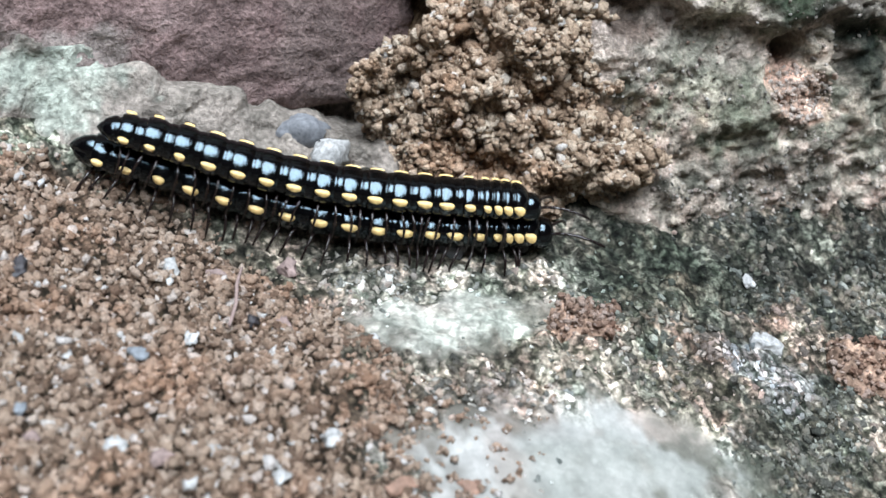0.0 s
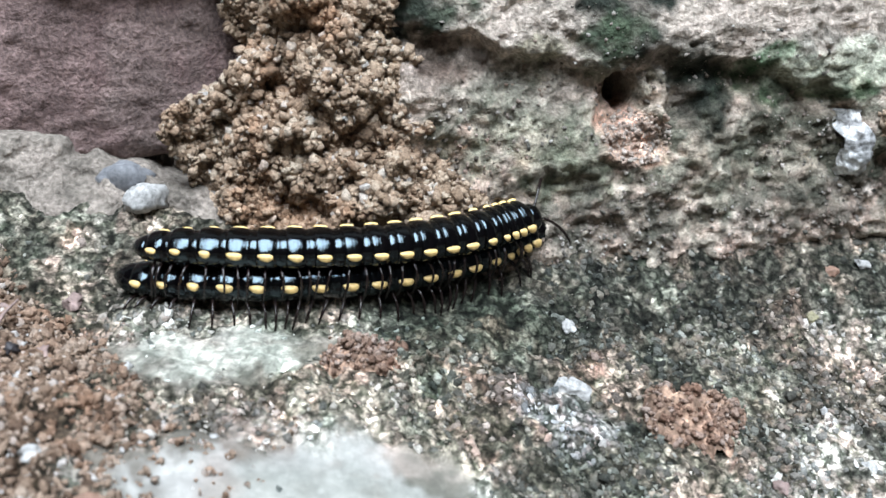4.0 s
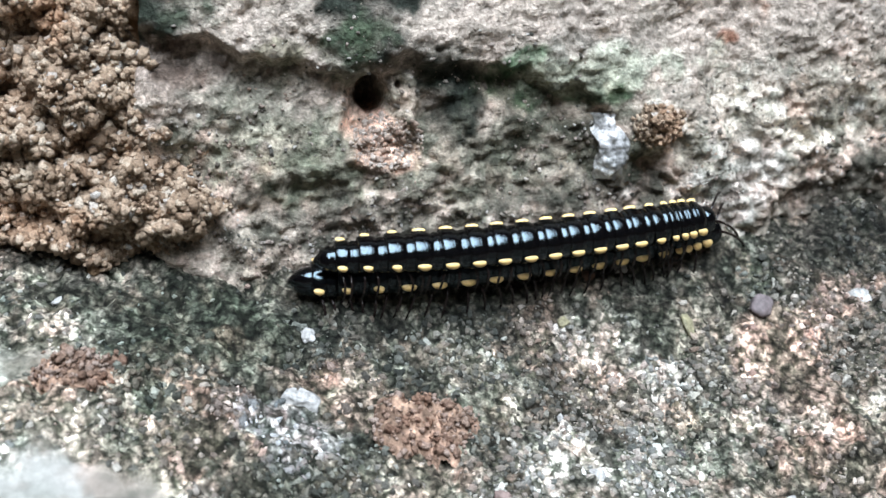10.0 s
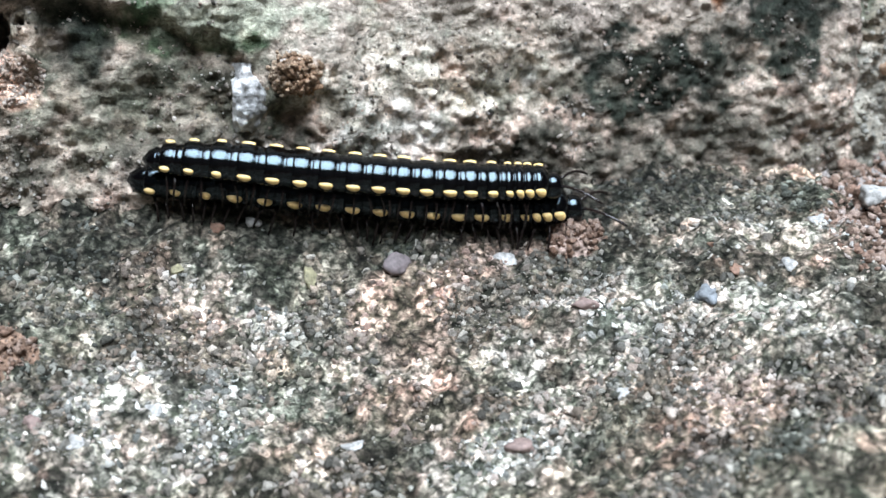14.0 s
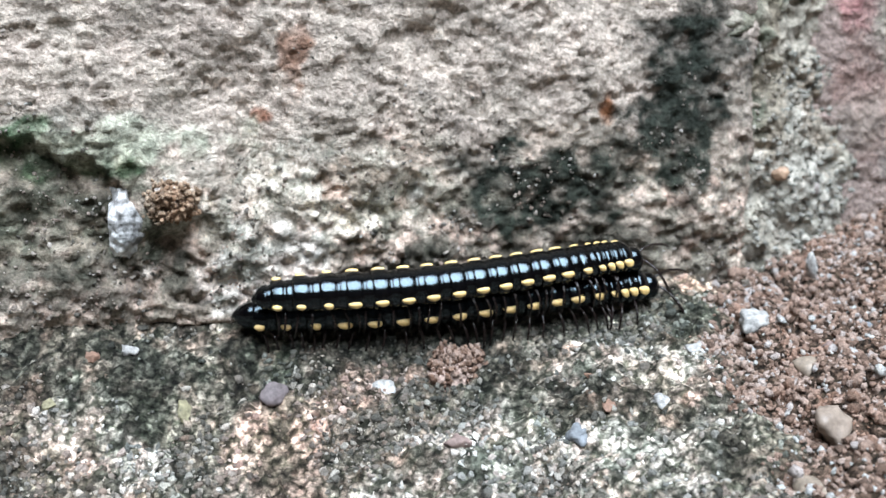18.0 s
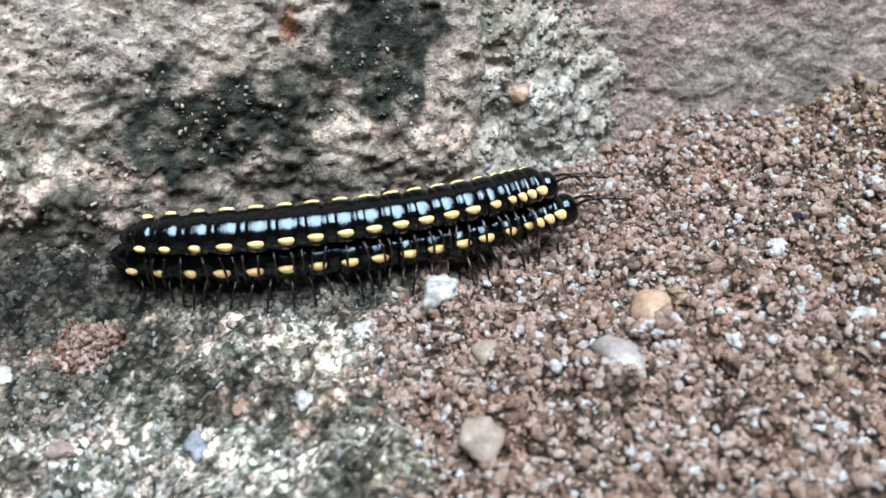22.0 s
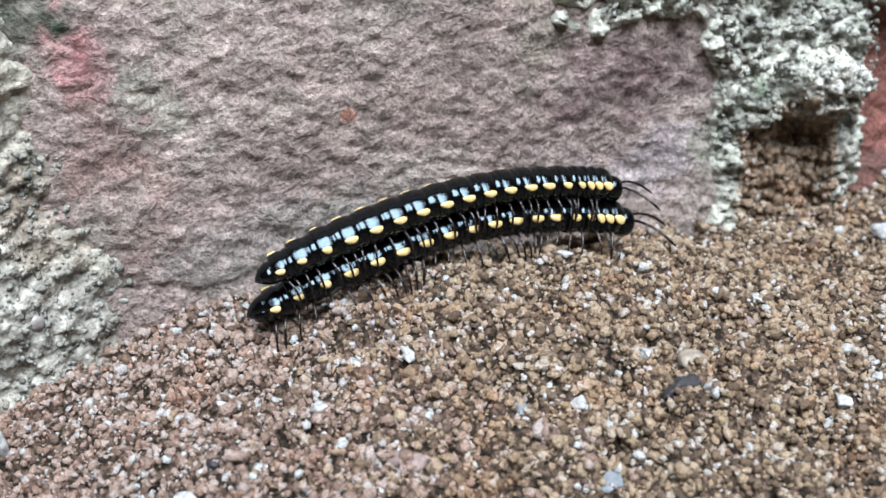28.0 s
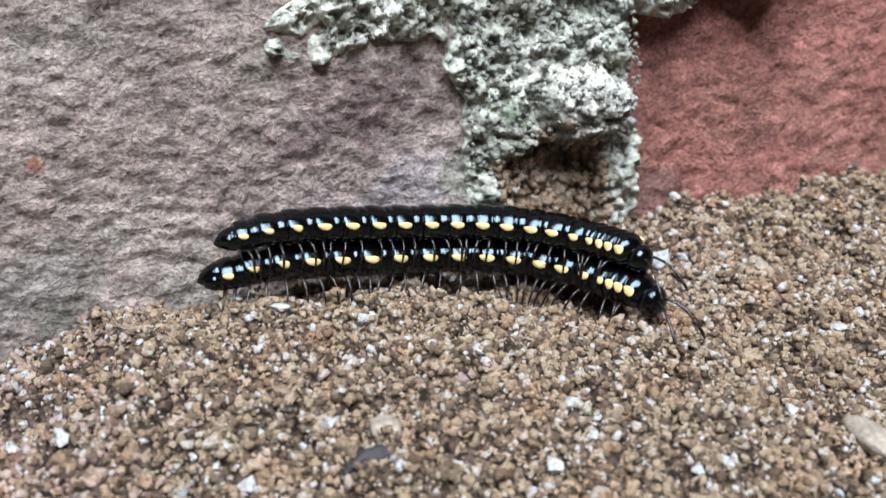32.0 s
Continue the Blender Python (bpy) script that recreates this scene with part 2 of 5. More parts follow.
def shell_material():
    """Glossy black cuticle with faint wear."""
    m, nt, bsdf = material("black_shell")
    bsdf.inputs["IOR"].default_value = 1.56
    bsdf.inputs["Specular IOR Level"].default_value = 0.5
    bsdf.inputs["Specular Tint"].default_value = (0.66, 0.88, 1.0, 1)
    co = nt.nodes.new("ShaderNodeTexCoord").outputs["Object"]
    # fine wrinkles that run round the body
    fine = node(nt, "ShaderNodeTexNoise", Scale=1500.0, Detail=3.0, Roughness=0.65)
    along = nt.nodes.new("ShaderNodeVectorMath")
    along.operation, along.inputs[1].default_value = "MULTIPLY", (2.6, 0.7, 0.7)
    nt.links.new(co, along.inputs[0])
    nt.links.new(along.outputs[0], fine.inputs["Vector"])
    nt.links.new(ramp(nt, fine.outputs["Fac"], [(0.35, (0.0008, 0.0007, 0.0008)), (0.75, (0.0026, 0.0018, 0.0018))]), bsdf.inputs["Base Color"])
    nt.links.new(ramp(nt, fine.outputs["Fac"], [(0.3, grey(0.07)), (0.75, grey(0.15))]), bsdf.inputs["Roughness"])
    b = node(nt, "ShaderNodeBump", Strength=0.18, Distance=0.0002)
    nt.links.new(fine.outputs["Fac"], b.inputs["Height"])
    nt.links.new(b.outputs[0], bsdf.inputs["Normal"])
    return m


DULL = 0.58  # all the mineral colours below are as they look in bright light; dulled to their real reflectance


MAT_BLOCK = mineral("weathered_block", grain=0.5, contrast=0.3, speck=0.3, cell=0.5, bump=0.9, gap=0.2, crumbs=0.7, pit=0.15)
MAT_BRICK = mineral("brick", grain=0.5, contrast=0.35, speck=0.25, cell=0.45, bump=1.0, gap=0.06, crumbs=0.6, pit=0.1)
MAT_MORTAR = mineral("mortar", grain=0.7, contrast=0.3, speck=0.25, cell=0.6, bump=0.7, gap=0.18, crumbs=0.8, pit=0.5)
MAT_CONCRETE = mineral("concrete", grain=0.6, contrast=0.6, speck=1.0, cell=0.6, bump=0.9, gap=0.78, crumbs=0.95)
MAT_SHELL = shell_material()
MAT_YELLOW = stone_material("yellow_spot", (1.25, 0.88, 0.35), rough=0.42, vary=0.3)
MAT_LEG = stone_material("dark_leg", (0.018, 0.011, 0.01), rough=0.16, vary=0.3)
MAT_SAND = grains_material("red_brown_sand", [(0.0, (0.235, 0.159, 0.122)), (0.25, (0.47, 0.312, 0.238)), (0.55, (0.659, 0.471, 0.379)), (0.8, (0.811, 0.636, 0.552)), (0.92, (0.8, 0.759, 0.745)), (1.0, (0.98, 1.02, 1))])
MAT_SAND_TAN = grains_material("yellow_brown_sand", [(0.0, (0.17, 0.11, 0.072)), (0.25, (0.38, 0.265, 0.18)), (0.5, (0.6, 0.43, 0.27)), (0.82, (0.76, 0.575, 0.41)), (0.945, (0.86, 0.77, 0.68)), (1.0, (1.0, 1.0, 1.0))])
MAT_SAND_LEFT = grains_material("orange_brown_sand", [(0.0, (0.216, 0.14, 0.097)), (0.25, (0.432, 0.297, 0.211)), (0.6, (0.594, 0.432, 0.319)), (0.88, (0.734, 0.572, 0.454)), (0.96, (0.864, 0.756, 0.68)), (1.0, (1.0, 0.994, 0.972))])
MAT_GRIT = grains_material("concrete_grit", [(0.0, (0.13, 0.13, 0.11)), (0.2, (0.3, 0.275, 0.24)), (0.45, (0.47, 0.42, 0.37)), (0.62, (0.54, 0.42, 0.36)), (0.82, (0.68, 0.63, 0.57)), (1.0, (0.98, 0.94, 0.88))])
MAT_SET_GRIT = grains_material("set_grit", [(0.0, (0.9, 0.95, 0.9)), (0.22, (1.7, 1.72, 1.64)), (0.48, (2.7, 2.65, 2.55)), (0.62, (3.6, 3.0, 2.75)), (0.8, (4.6, 4.55, 4.4)), (0.92, (6.6, 6.5, 6.35)), (1.0, (9.0, 8.8, 8.6))], tinted=True)
MAT_PALE_GRIT = grains_material("pale_grit", [(0.0, (0.4, 0.4, 0.35)), (0.5, (0.56, 0.55, 0.49)), (1.0, (0.76, 0.76, 0.69))])
MAT_CLAY = grains_material("tan_clay", [(0.0, (0.34, 0.23, 0.15)), (0.35, (0.64, 0.46, 0.32)), (0.75, (0.84, 0.64, 0.47)), (0.94, (0.97, 0.8, 0.62)), (1.0, (1.0, 0.95, 0.9))])
MAT_SPOIL = grains_material("pink_spoil", [(0.0, (0.55, 0.42, 0.34)), (0.5, (0.88, 0.7, 0.59)), (1.0, (1.0, 0.92, 0.84))])
MAT_CRUMB = grains_material("red_crumb", [(0.0, (0.26, 0.155, 0.11)), (0.5, (0.47, 0.31, 0.23)), (1.0, (0.68, 0.53, 0.45))])


# ---- meshes ----
def mesh_of(name, verts, faces, mat, stain_shade=None, flat=False, speck=None):
    """A mesh from arrays; faces is an (n, 3) or (n, 4) array."""
    me = bpy.data.meshes.new(name)
    verts, faces = np.asarray(verts, np.float32), np.asarray(faces, np.int32)
    me.vertices.add(len(verts))
    me.vertices.foreach_set("co", verts.ravel())
    n, k = faces.shape
    me.loops.add(n * k)
    me.loops.foreach_set("vertex_index", faces.ravel())
    me.polygons.add(n)
    me.polygons.foreach_set("loop_start", np.arange(0, n * k, k, dtype=np.int32))
    me.polygons.foreach_set("loop_total", np.full(n, k, np.int32))
    me.polygons.foreach_set("use_smooth", np.full(n, not flat, bool))
    if stain_shade is not None:
        a = me.attributes.new("stain_shade", "FLOAT_COLOR", "POINT")
        a.data.foreach_set("color", np.concatenate([np.asarray(stain_shade) * DULL, np.ones((len(stain_shade), 1)) if speck is None else speck.reshape(-1, 1)], 1).astype(np.float32).ravel())
    me.update(calc_edges=True)
    me.validate()
    me.materials.append(mat)
    return me


def grid_faces(rows, cols):
    i = np.arange((rows - 1) * (cols - 1))
    a = i // (cols - 1) * cols + i % (cols - 1)
    return np.stack([a, a + 1, a + cols + 1, a + cols], 1)


def stained(shape, base, patches, u, v, seed):
    """Base colour with patches of stain or painted shade (u, v, ru, rv, colour, strength), their edges broken by noise.
    """
    c = np.empty((*shape, 3))
    c[:] = base
    for k, (pu, pv, ru, rv, colour, strength) in enumerate(patches):
        near = (np.abs(u - pu) < 1.9 * ru) & (np.abs(v - pv) < 1.9 * rv)
        if not near.any():
            continue
        un, vn = u[near], v[near]
        d = np.sqrt(((un - pu) / ru) ** 2 + ((vn - pv) / rv) ** 2) + 0.42 * fbm(un, vn, 0, 5.0, 4, seed + 7 * k, 0.7)
        w = np.clip(strength * smooth(1.12, 0.62, d) * (0.93 + 0.42 * fbm(un, vn, 3, 1.7, 3, seed + 7 * k + 3)), 0, 1)[..., None]
        c[near] = c[near] * (1 - w) + np.array(colour) * w
    return c


def mottled(c, u, v, broad, fine, seed):
    """The colours c, lighter and darker in patches of 4 mm and spots of 1.4 mm."""
    n = broad * fbm(u, v, 0, 4.2, 3, seed) + fine * fbm(u, v, 0, 1.5, 2, seed + 5)
    return c * (2.0**n)[..., None]


def part(name, me, parent, label=""):
    ob = new(name, me)
    ob.parent = parent
    return tagged(ob, label)


def face_block(name, x0, x1, z0, z1, surface, colour, mat, step=0.45, depth=40.0, ragged=1.0, seed=0):
    """A block of the wall: a rough front face on a grid, its edges ragged and turned back into the wall. All in mm."""
    nx, nz = int((x1 - x0) / step) + 1, int((z1 - z0) / step) + 1
    gx, gz = np.meshgrid(np.linspace(x0, x1, nx), np.linspace(z0, z1, nz), indexing="ij")
    ex = ragged * fbm(gx, 0, gz, 6, 3, seed + 50)
    ez = ragged * fbm(gx, 9, gz, 6, 3, seed + 60)
    near_x = np.minimum(gx - x0, x1 - gx)
    near_z = np.minimum(gz - z0, z1 - gz)
    px = gx + ex * np.exp(-near_x / 3)
    pz = gz + ez * np.exp(-near_z / 3)
    py = surface(px, pz) + 1.6 * np.exp(-near_x / 0.9) + 1.6 * np.exp(-near_z / 0.9)
    col = mottled(colour(px, pz) * np.array((1.2, 1.15, 1.11)), px, pz, 0.2, 0.3, seed + 330)
    verts = np.stack([px, py, pz], -1)
    # a rim that runs back into the wall
    full_v, full_c = np.empty((nx + 2, nz + 2, 3)), np.empty((nx + 2, nz + 2, 3))
    full_v[1:-1, 1:-1], full_c[1:-1, 1:-1] = verts, col
    full_v[0, 1:-1], full_v[-1, 1:-1] = verts[0], verts[-1]
    full_v[:, 0], full_v[:, -1] = full_v[:, 1], full_v[:, -2]
    full_c[0, 1:-1], full_c[-1, 1:-1] = col[0], col[-1]
    full_c[:, 0], full_c[:, -1] = full_c[:, 1], full_c[:, -2]
    for s in (np.s_[0, :], np.s_[-1, :], np.s_[:, 0], np.s_[:, -1]):
        full_v[s][..., 1] += depth
    faces = grid_faces(nx + 2, nz + 2)
    return mesh_of(name, full_v.reshape(-1, 3) / 1000, faces, mat, full_c.reshape(-1, 3))


PHI = (1 + 5**0.5) / 2
ICO_V = np.array([(-1, PHI, 0), (1, PHI, 0), (-1, -PHI, 0), (1, -PHI, 0), (0, -1, PHI), (0, 1, PHI), (0, -1, -PHI), (0, 1, -PHI), (PHI, 0, -1), (PHI, 0, 1), (-PHI, 0, -1), (-PHI, 0, 1)]) / math.hypot(1, PHI)
ICO_F = np.array([(0, 11, 5), (0, 5, 1), (0, 1, 7), (0, 7, 10), (0, 10, 11), (1, 5, 9), (5, 11, 4), (11, 10, 2), (10, 7, 6), (7, 1, 8), (3, 9, 4), (3, 4, 2), (3, 2, 6), (3, 6, 8), (3, 8, 9), (4, 9, 5), (2, 4, 11), (6, 2, 10), (8, 6, 7), (9, 8, 1)])


def finer(v, f):
    """Each triangle split in four, on the unit ball."""
    v, cut, out = [tuple(p) for p in v], {}, []
    def mid(a, b):
        key = (min(a, b), max(a, b))
        if key not in cut:
            p = np.array(v[a]) + np.array(v[b])
            v.append(tuple(p / np.linalg.norm(p)))
            cut[key] = len(v) - 1
        return cut[key]
    for a, b, c in f:
        d, e, g = mid(a, b), mid(b, c), mid(c, a)
        out += [(a, d, g), (b, e, d), (c, g, e), (d, e, g)]
    return np.array(v), np.array(out)


BALL_V, BALL_F = finer(ICO_V, ICO_F)
STONE_V, STONE_F = finer(BALL_V, BALL_F)


def turns(n, rng):
    q = rng.normal(size=(n, 4))
    q /= np.linalg.norm(q, axis=1, keepdims=True)
    w, x, y, z = q.T
    return np.stack([1 - 2 * (y * y + z * z), 2 * (x * y - z * w), 2 * (x * z + y * w), 2 * (x * y + z * w), 1 - 2 * (x * x + z * z), 2 * (y * z - x * w), 2 * (x * z - y * w), 2 * (y * z + x * w), 1 - 2 * (x * x + y * y)], 1).reshape(n, 3, 3)


def grain_mesh(name, places, radii, mat, seed, flat=False, tone=None):
    """Crumbly grains at the given places (mm), joined."""
    rng = np.random.default_rng(seed)
    n = len(places)
    v = ICO_V[None] * (1 + 0.4 * rng.normal(size=(n, 12, 1)).clip(-1.4, 1.4)) * rng.uniform(0.7, 1.25, (n, 1, 3))
    v = np.einsum("nij,nkj->nki", turns(n, rng), v) * np.asarray(radii)[:, None, None] + np.asarray(places)[:, None, :]
    f = ICO_F[None] + 12 * np.arange(n)[:, None, None]
    return mesh_of(name, v.reshape(-1, 3) / 1000, f.reshape(-1, 3), mat, None if tone is None else np.repeat(tone, 12, axis=0), flat=flat)


# ---- ground ----
def spread(lo, hi, step, far):
    fine = np.arange(lo, hi + step / 2, step)
    out = np.geomspace(step * 2, far, 22)
    return np.concatenate([lo - out[::-1], fine, hi + out])


CONCRETE, PALE, CEMENT, DARK = (0.19, 0.182, 0.165), (0.56, 0.57, 0.56), (0.46, 0.475, 0.47), (0.075, 0.085, 0.077)
PINK = (0.36, 0.275, 0.245)
GROUND_PATCHES = [
    (32, 3, 18, 6, DARK, 0.85), (46, -2, 14, 4, (0.12, 0.13, 0.115), 0.7), (64, 4, 26, 4.5, DARK, 0.8), (100, 3, 22, 3.5, DARK, 0.75), (132, 1, 18, 4, DARK, 0.7), (162, 4, 14, 5, (0.42, 0.35, 0.31), 0.8),
    # the near-black patches at x 117 and 120 paint shade along the wall's foot
    (25, -11, 5, 3.5, (0.13, 0.145, 0.13), 0.6), (22, -16, 13, 6, (0.45, 0.4, 0.37), 0.7), (8, -2, 14, 4, (0.4, 0.41, 0.39), 0.65), (148, -3, 8, 6, (0.16, 0.16, 0.15), 0.7), (120, 3, 18, 6, (0.055, 0.06, 0.055), 0.9), (117, 3.5, 9, 5, (0.045, 0.046, 0.042), 0.9), (134, 4, 11, 4, (0.055, 0.06, 0.055), 0.8), (98, -11, 6, 9, PINK, 0.7), (58, -18, 7, 4, PINK, 0.5), (40, -4, 16, 3, (0.15, 0.165, 0.15), 0.6), (70, -6, 6, 3, DARK, 0.6), (84, -14, 4, 2.5, DARK, 0.6), (126, -11, 7, 4, (0.13, 0.14, 0.13), 0.6),
    (46, -20, 19, 9, (0.1, 0.11, 0.096), 0.75), (46, -7, 24, 13, (0.09, 0.1, 0.088), 0.8), (50, 1, 22, 8, (0.065, 0.073, 0.066), 0.8), (60, 0, 40, 6, (0.1, 0.105, 0.095), 0.6), (130, -2, 34, 5, (0.11, 0.115, 0.105), 0.6), (6.5, -7, 11, 5, (0.44, 0.47, 0.44), 0.95), (12, -24, 18, 6.5, CEMENT, 1.0), (32, -12, 6, 6, PINK, 0.7), (41.5, -13, 5, 4, (0.46, 0.49, 0.53), 0.8), (48, -7, 8, 4, PINK, 0.45),
    (85, -8, 4, 3, PALE, 0.8), (79, -3, 7, 3, PALE, 0.45), (100, -4.5, 8, 2.6, PINK, 0.7), (99, -19, 7, 5, PINK, 0.6), (133, -28, 9, 6, (0.5, 0.5, 0.5), 0.7), (66, -21, 9, 5, PALE, 0.6), (82, -17, 14, 7, PALE, 0.5), (120, -20, 12, 6, PALE, 0.45), (106, -29, 9, 5, PALE, 0.6),
    (148, -22, 6, 7, (0.48, 0.48, 0.46), 0.85), (137, -25, 8, 6, PALE, 0.7), (110, -4, 8, 2.6, PINK, 0.5), (119, -14, 7, 4, PALE, 0.6), (138, -9, 7, 3.5, PALE, 0.5), (124, -35, 7, 5, PINK, 0.5), (18, 8, 20, 4, (0.3, 0.3, 0.28), 0.5),
    (-28, 18, 12, 6, (0.5, 0.53, 0.48), 0.9), (-10, 14, 11, 6, (0.36, 0.36, 0.34), 0.9), (55, -20, 8, 5, (0.33, 0.33, 0.31), 0.6), (92, -11, 6, 3, (0.17, 0.18, 0.17), 0.6), (60, -2, 8, 2.5, (0.3, 0.31, 0.28), 0.5),
]


def sand_under(x, y):
    return np.clip(sand_right(x, y) + sand_left(x, y), 0, 1)


def calm_patch(x, y):
    """Where trowelled cement and plaster lie smooth on the rough concrete."""
    cement = smooth(1.25, 0.8, np.hypot((x - 12) / 18, (y + 24) / 6.5) + 0.3 * fbm(x, y, 0, 5, 3, 91))
    plaster = smooth(1.2, 0.8, np.hypot((x - 6) / 12, (y + 7.5) / 4.2) + 0.3 * fbm(x, y, 0, 5, 3, 92))
    return np.clip(cement + 0.7 * plaster, 0, 1) * (1 - sand_under(x, y))


def relief(x, y):
    """Unevenness of the ground (mm) on top of its lie."""
    sand = sand_under(x, y)
    calm = 1 - 0.88 * calm_patch(x, y)
    rough = 0.75 * fbm(x, y, 0, 7, 3, 21) + 0.6 * fbm(x, y, 0, 2.6, 2, 22) + 0.75 * crumb(x, y, 1.6, 23) + 0.4 * crumb(x, y, 0.85, 28) - 0.6
    heap = 1.0 * fbm(x, y, 0, 9, 3, 24) + 1.5 * fbm(x, y, 0, 3.4, 2, 25) + 1.7 * crumb(x, y, 2.4, 26) + 1.5 * crumb(x, y, 4.6, 29) - 3.0
    near = smooth(400, 60, np.hypot(x - 120, y))
    r = (1 - sand) * rough * calm + sand * heap
    r = r - 2.2 * np.exp(-(((x - 42) / 2.2) ** 2 + ((y + 2.6) / 1.2) ** 2)) - 1.5 * np.exp(-(((x - 84) / 1.6) ** 2 + ((y + 14) / 1.6) ** 2))
    r = r + 3.2 * np.exp(-(((x + 8) / 6) ** 2 + ((y + 18) / 3.5) ** 2))
    return r * near


def aggregate(col, u, v, amount):
    """Colours broken up into grains of 1.5 and 0.8 mm: dark, grey, pink and white."""
    table = np.array([(0.42, 0.46, 0.42), (0.62, 0.64, 0.6), (0.85, 0.84, 0.8), (1.05, 1.02, 0.99), (1.26, 1.06, 0.99), (1.45, 1.42, 1.38), (2.1, 2.08, 2.02)])
    for cell, seed, power in ((3.1, 345, 0.7), (1.6, 341, 0.8), (0.85, 343, 0.35)):
        wu, wv = u + 0.35 * vnoise(u / 0.9, v / 0.9, 0, seed), v + 0.35 * vnoise(u / 0.9, v / 0.9, 7, seed + 1)
        tone, mid = cell_tone(wu, wv, cell, seed)
        q = np.stack([np.interp(tone, np.linspace(0, 1, len(table)), table[:, k]) for k in range(3)], -1)
        # each grain is darkened towards its edge, as shade in the colour
        q = q * (0.7 + 0.45 * smooth(0.25, 0.65, mid))[..., None]
        col = col * q ** (power * amount)[..., None]
    return col


def ground_tone(x, y):
    """The broad colours of the concrete, before its grain."""
    col = stained(x.shape, CONCRETE, GROUND_PATCHES, x, y, 300)
    green = smooth(0.1, 0.7, fbm(x, y, 0, 14, 3, 77))[..., None] * 0.35
    col = col * (1 - green) + np.array((0.13, 0.165, 0.135)) * green
    rosy = smooth(0.25, 0.75, fbm(x, y, 0, 9, 3, 78))[..., None] * 0.3
    return col * (1 - rosy) + np.array((0.34, 0.27, 0.24)) * rosy


def build_ground():
    xs, ys = np.concatenate([spread(-62, 190, 0.3, 40000)[:-22], np.arange(190.6, 336, 0.6), 336 + np.geomspace(1, 40000, 22)]), spread(-46, 24, 0.3, 40000)
    gx, gy = np.meshgrid(xs, ys, indexing="ij")
    out = np.clip(-40 - gy, 0, None)
    gz = ground_mm(gx, gy) + relief(gx, gy) - 14 * smooth(0, 90, out)
    gz = np.where(gy > 24, gz - np.clip(gy - 24, 0, 60), gz)
    col = ground_tone(gx, gy)
    col = mottled(col * np.array((1.25, 1.2, 1.15)), gx, gy, 0.75 * (1 - 0.8 * calm_patch(gx, gy)), 0.6 * (1 - 0.85 * calm_patch(gx, gy)), 320)
    col = aggregate(col, gx, gy, 1 - calm_patch(gx, gy))
    for k, (mask, tone) in enumerate(((sand_right(gx, gy), (0.17, 0.115, 0.086)), (sand_left(gx, gy), (0.16, 0.105, 0.072)))):
        keep = mask[..., None]
        if k:
            wet = smooth(1.15, 0.7, np.hypot((gx + 24) / 16, (gy - 19) / 6.5) + 0.35 * fbm(gx, gy, 0, 5, 3, 95))[..., None]
            keep = keep * (1 - wet)
        col = col * (1 - keep) + np.array(tone) * keep
    ob = new("ground", mesh_of("ground", np.stack([gx, gy, gz], -1).reshape(-1, 3) / 1000, grid_faces(*gx.shape), MAT_CONCRETE, col.reshape(-1, 3), speck=1 - 0.9 * calm_patch(gx, gy)))
    return tagged(ob, "rough grey-green mottled concrete footing with dirt beside a wall", "ground", kind="structure")


build_ground()


def scatter(n, x0, x1, y0, y1, mask, rmin, rmax, seed, sink=0.2, layers=0.0, power=2.4):
    rng = np.random.default_rng(seed)
    x, y = rng.uniform(x0, x1, n), rng.uniform(y0, y1, n)
    keep = rng.uniform(0, 1, n) < mask(x, y)
    x, y = x[keep], y[keep]
    r = rmin + (rmax - rmin) * rng.uniform(0, 1, len(x)) ** power
    z = ground_mm(x, y) + relief(x, y) + r * (rng.uniform(-0.35, 0.55, len(x)) - sink) + layers * rng.uniform(0, 1, len(x))
    return np.stack([x, y, z], 1), r


def crumb_mesh(name, places, radii, mat, seed, each=10, tone=None):
    """Caked crumbs: each a knot of grains that stick together."""
    rng = np.random.default_rng(seed)
    n = len(places)
    way = rng.normal(size=(n, each, 3))
    way *= rng.uniform(0.35, 0.75, (n, each, 1)) / np.linalg.norm(way, axis=2, keepdims=True)
    r = np.asarray(radii)[:, None] * rng.uniform(0.22, 0.55, (n, each))
    p = np.asarray(places)[:, None, :] + way * np.asarray(radii)[:, None, None] * rng.uniform(0.75, 1.25, (n, 1, 3))
    return grain_mesh(name, p.reshape(-1, 3), r.ravel(), mat, seed + 1, tone=None if tone is None else np.repeat(tone, each, axis=0))


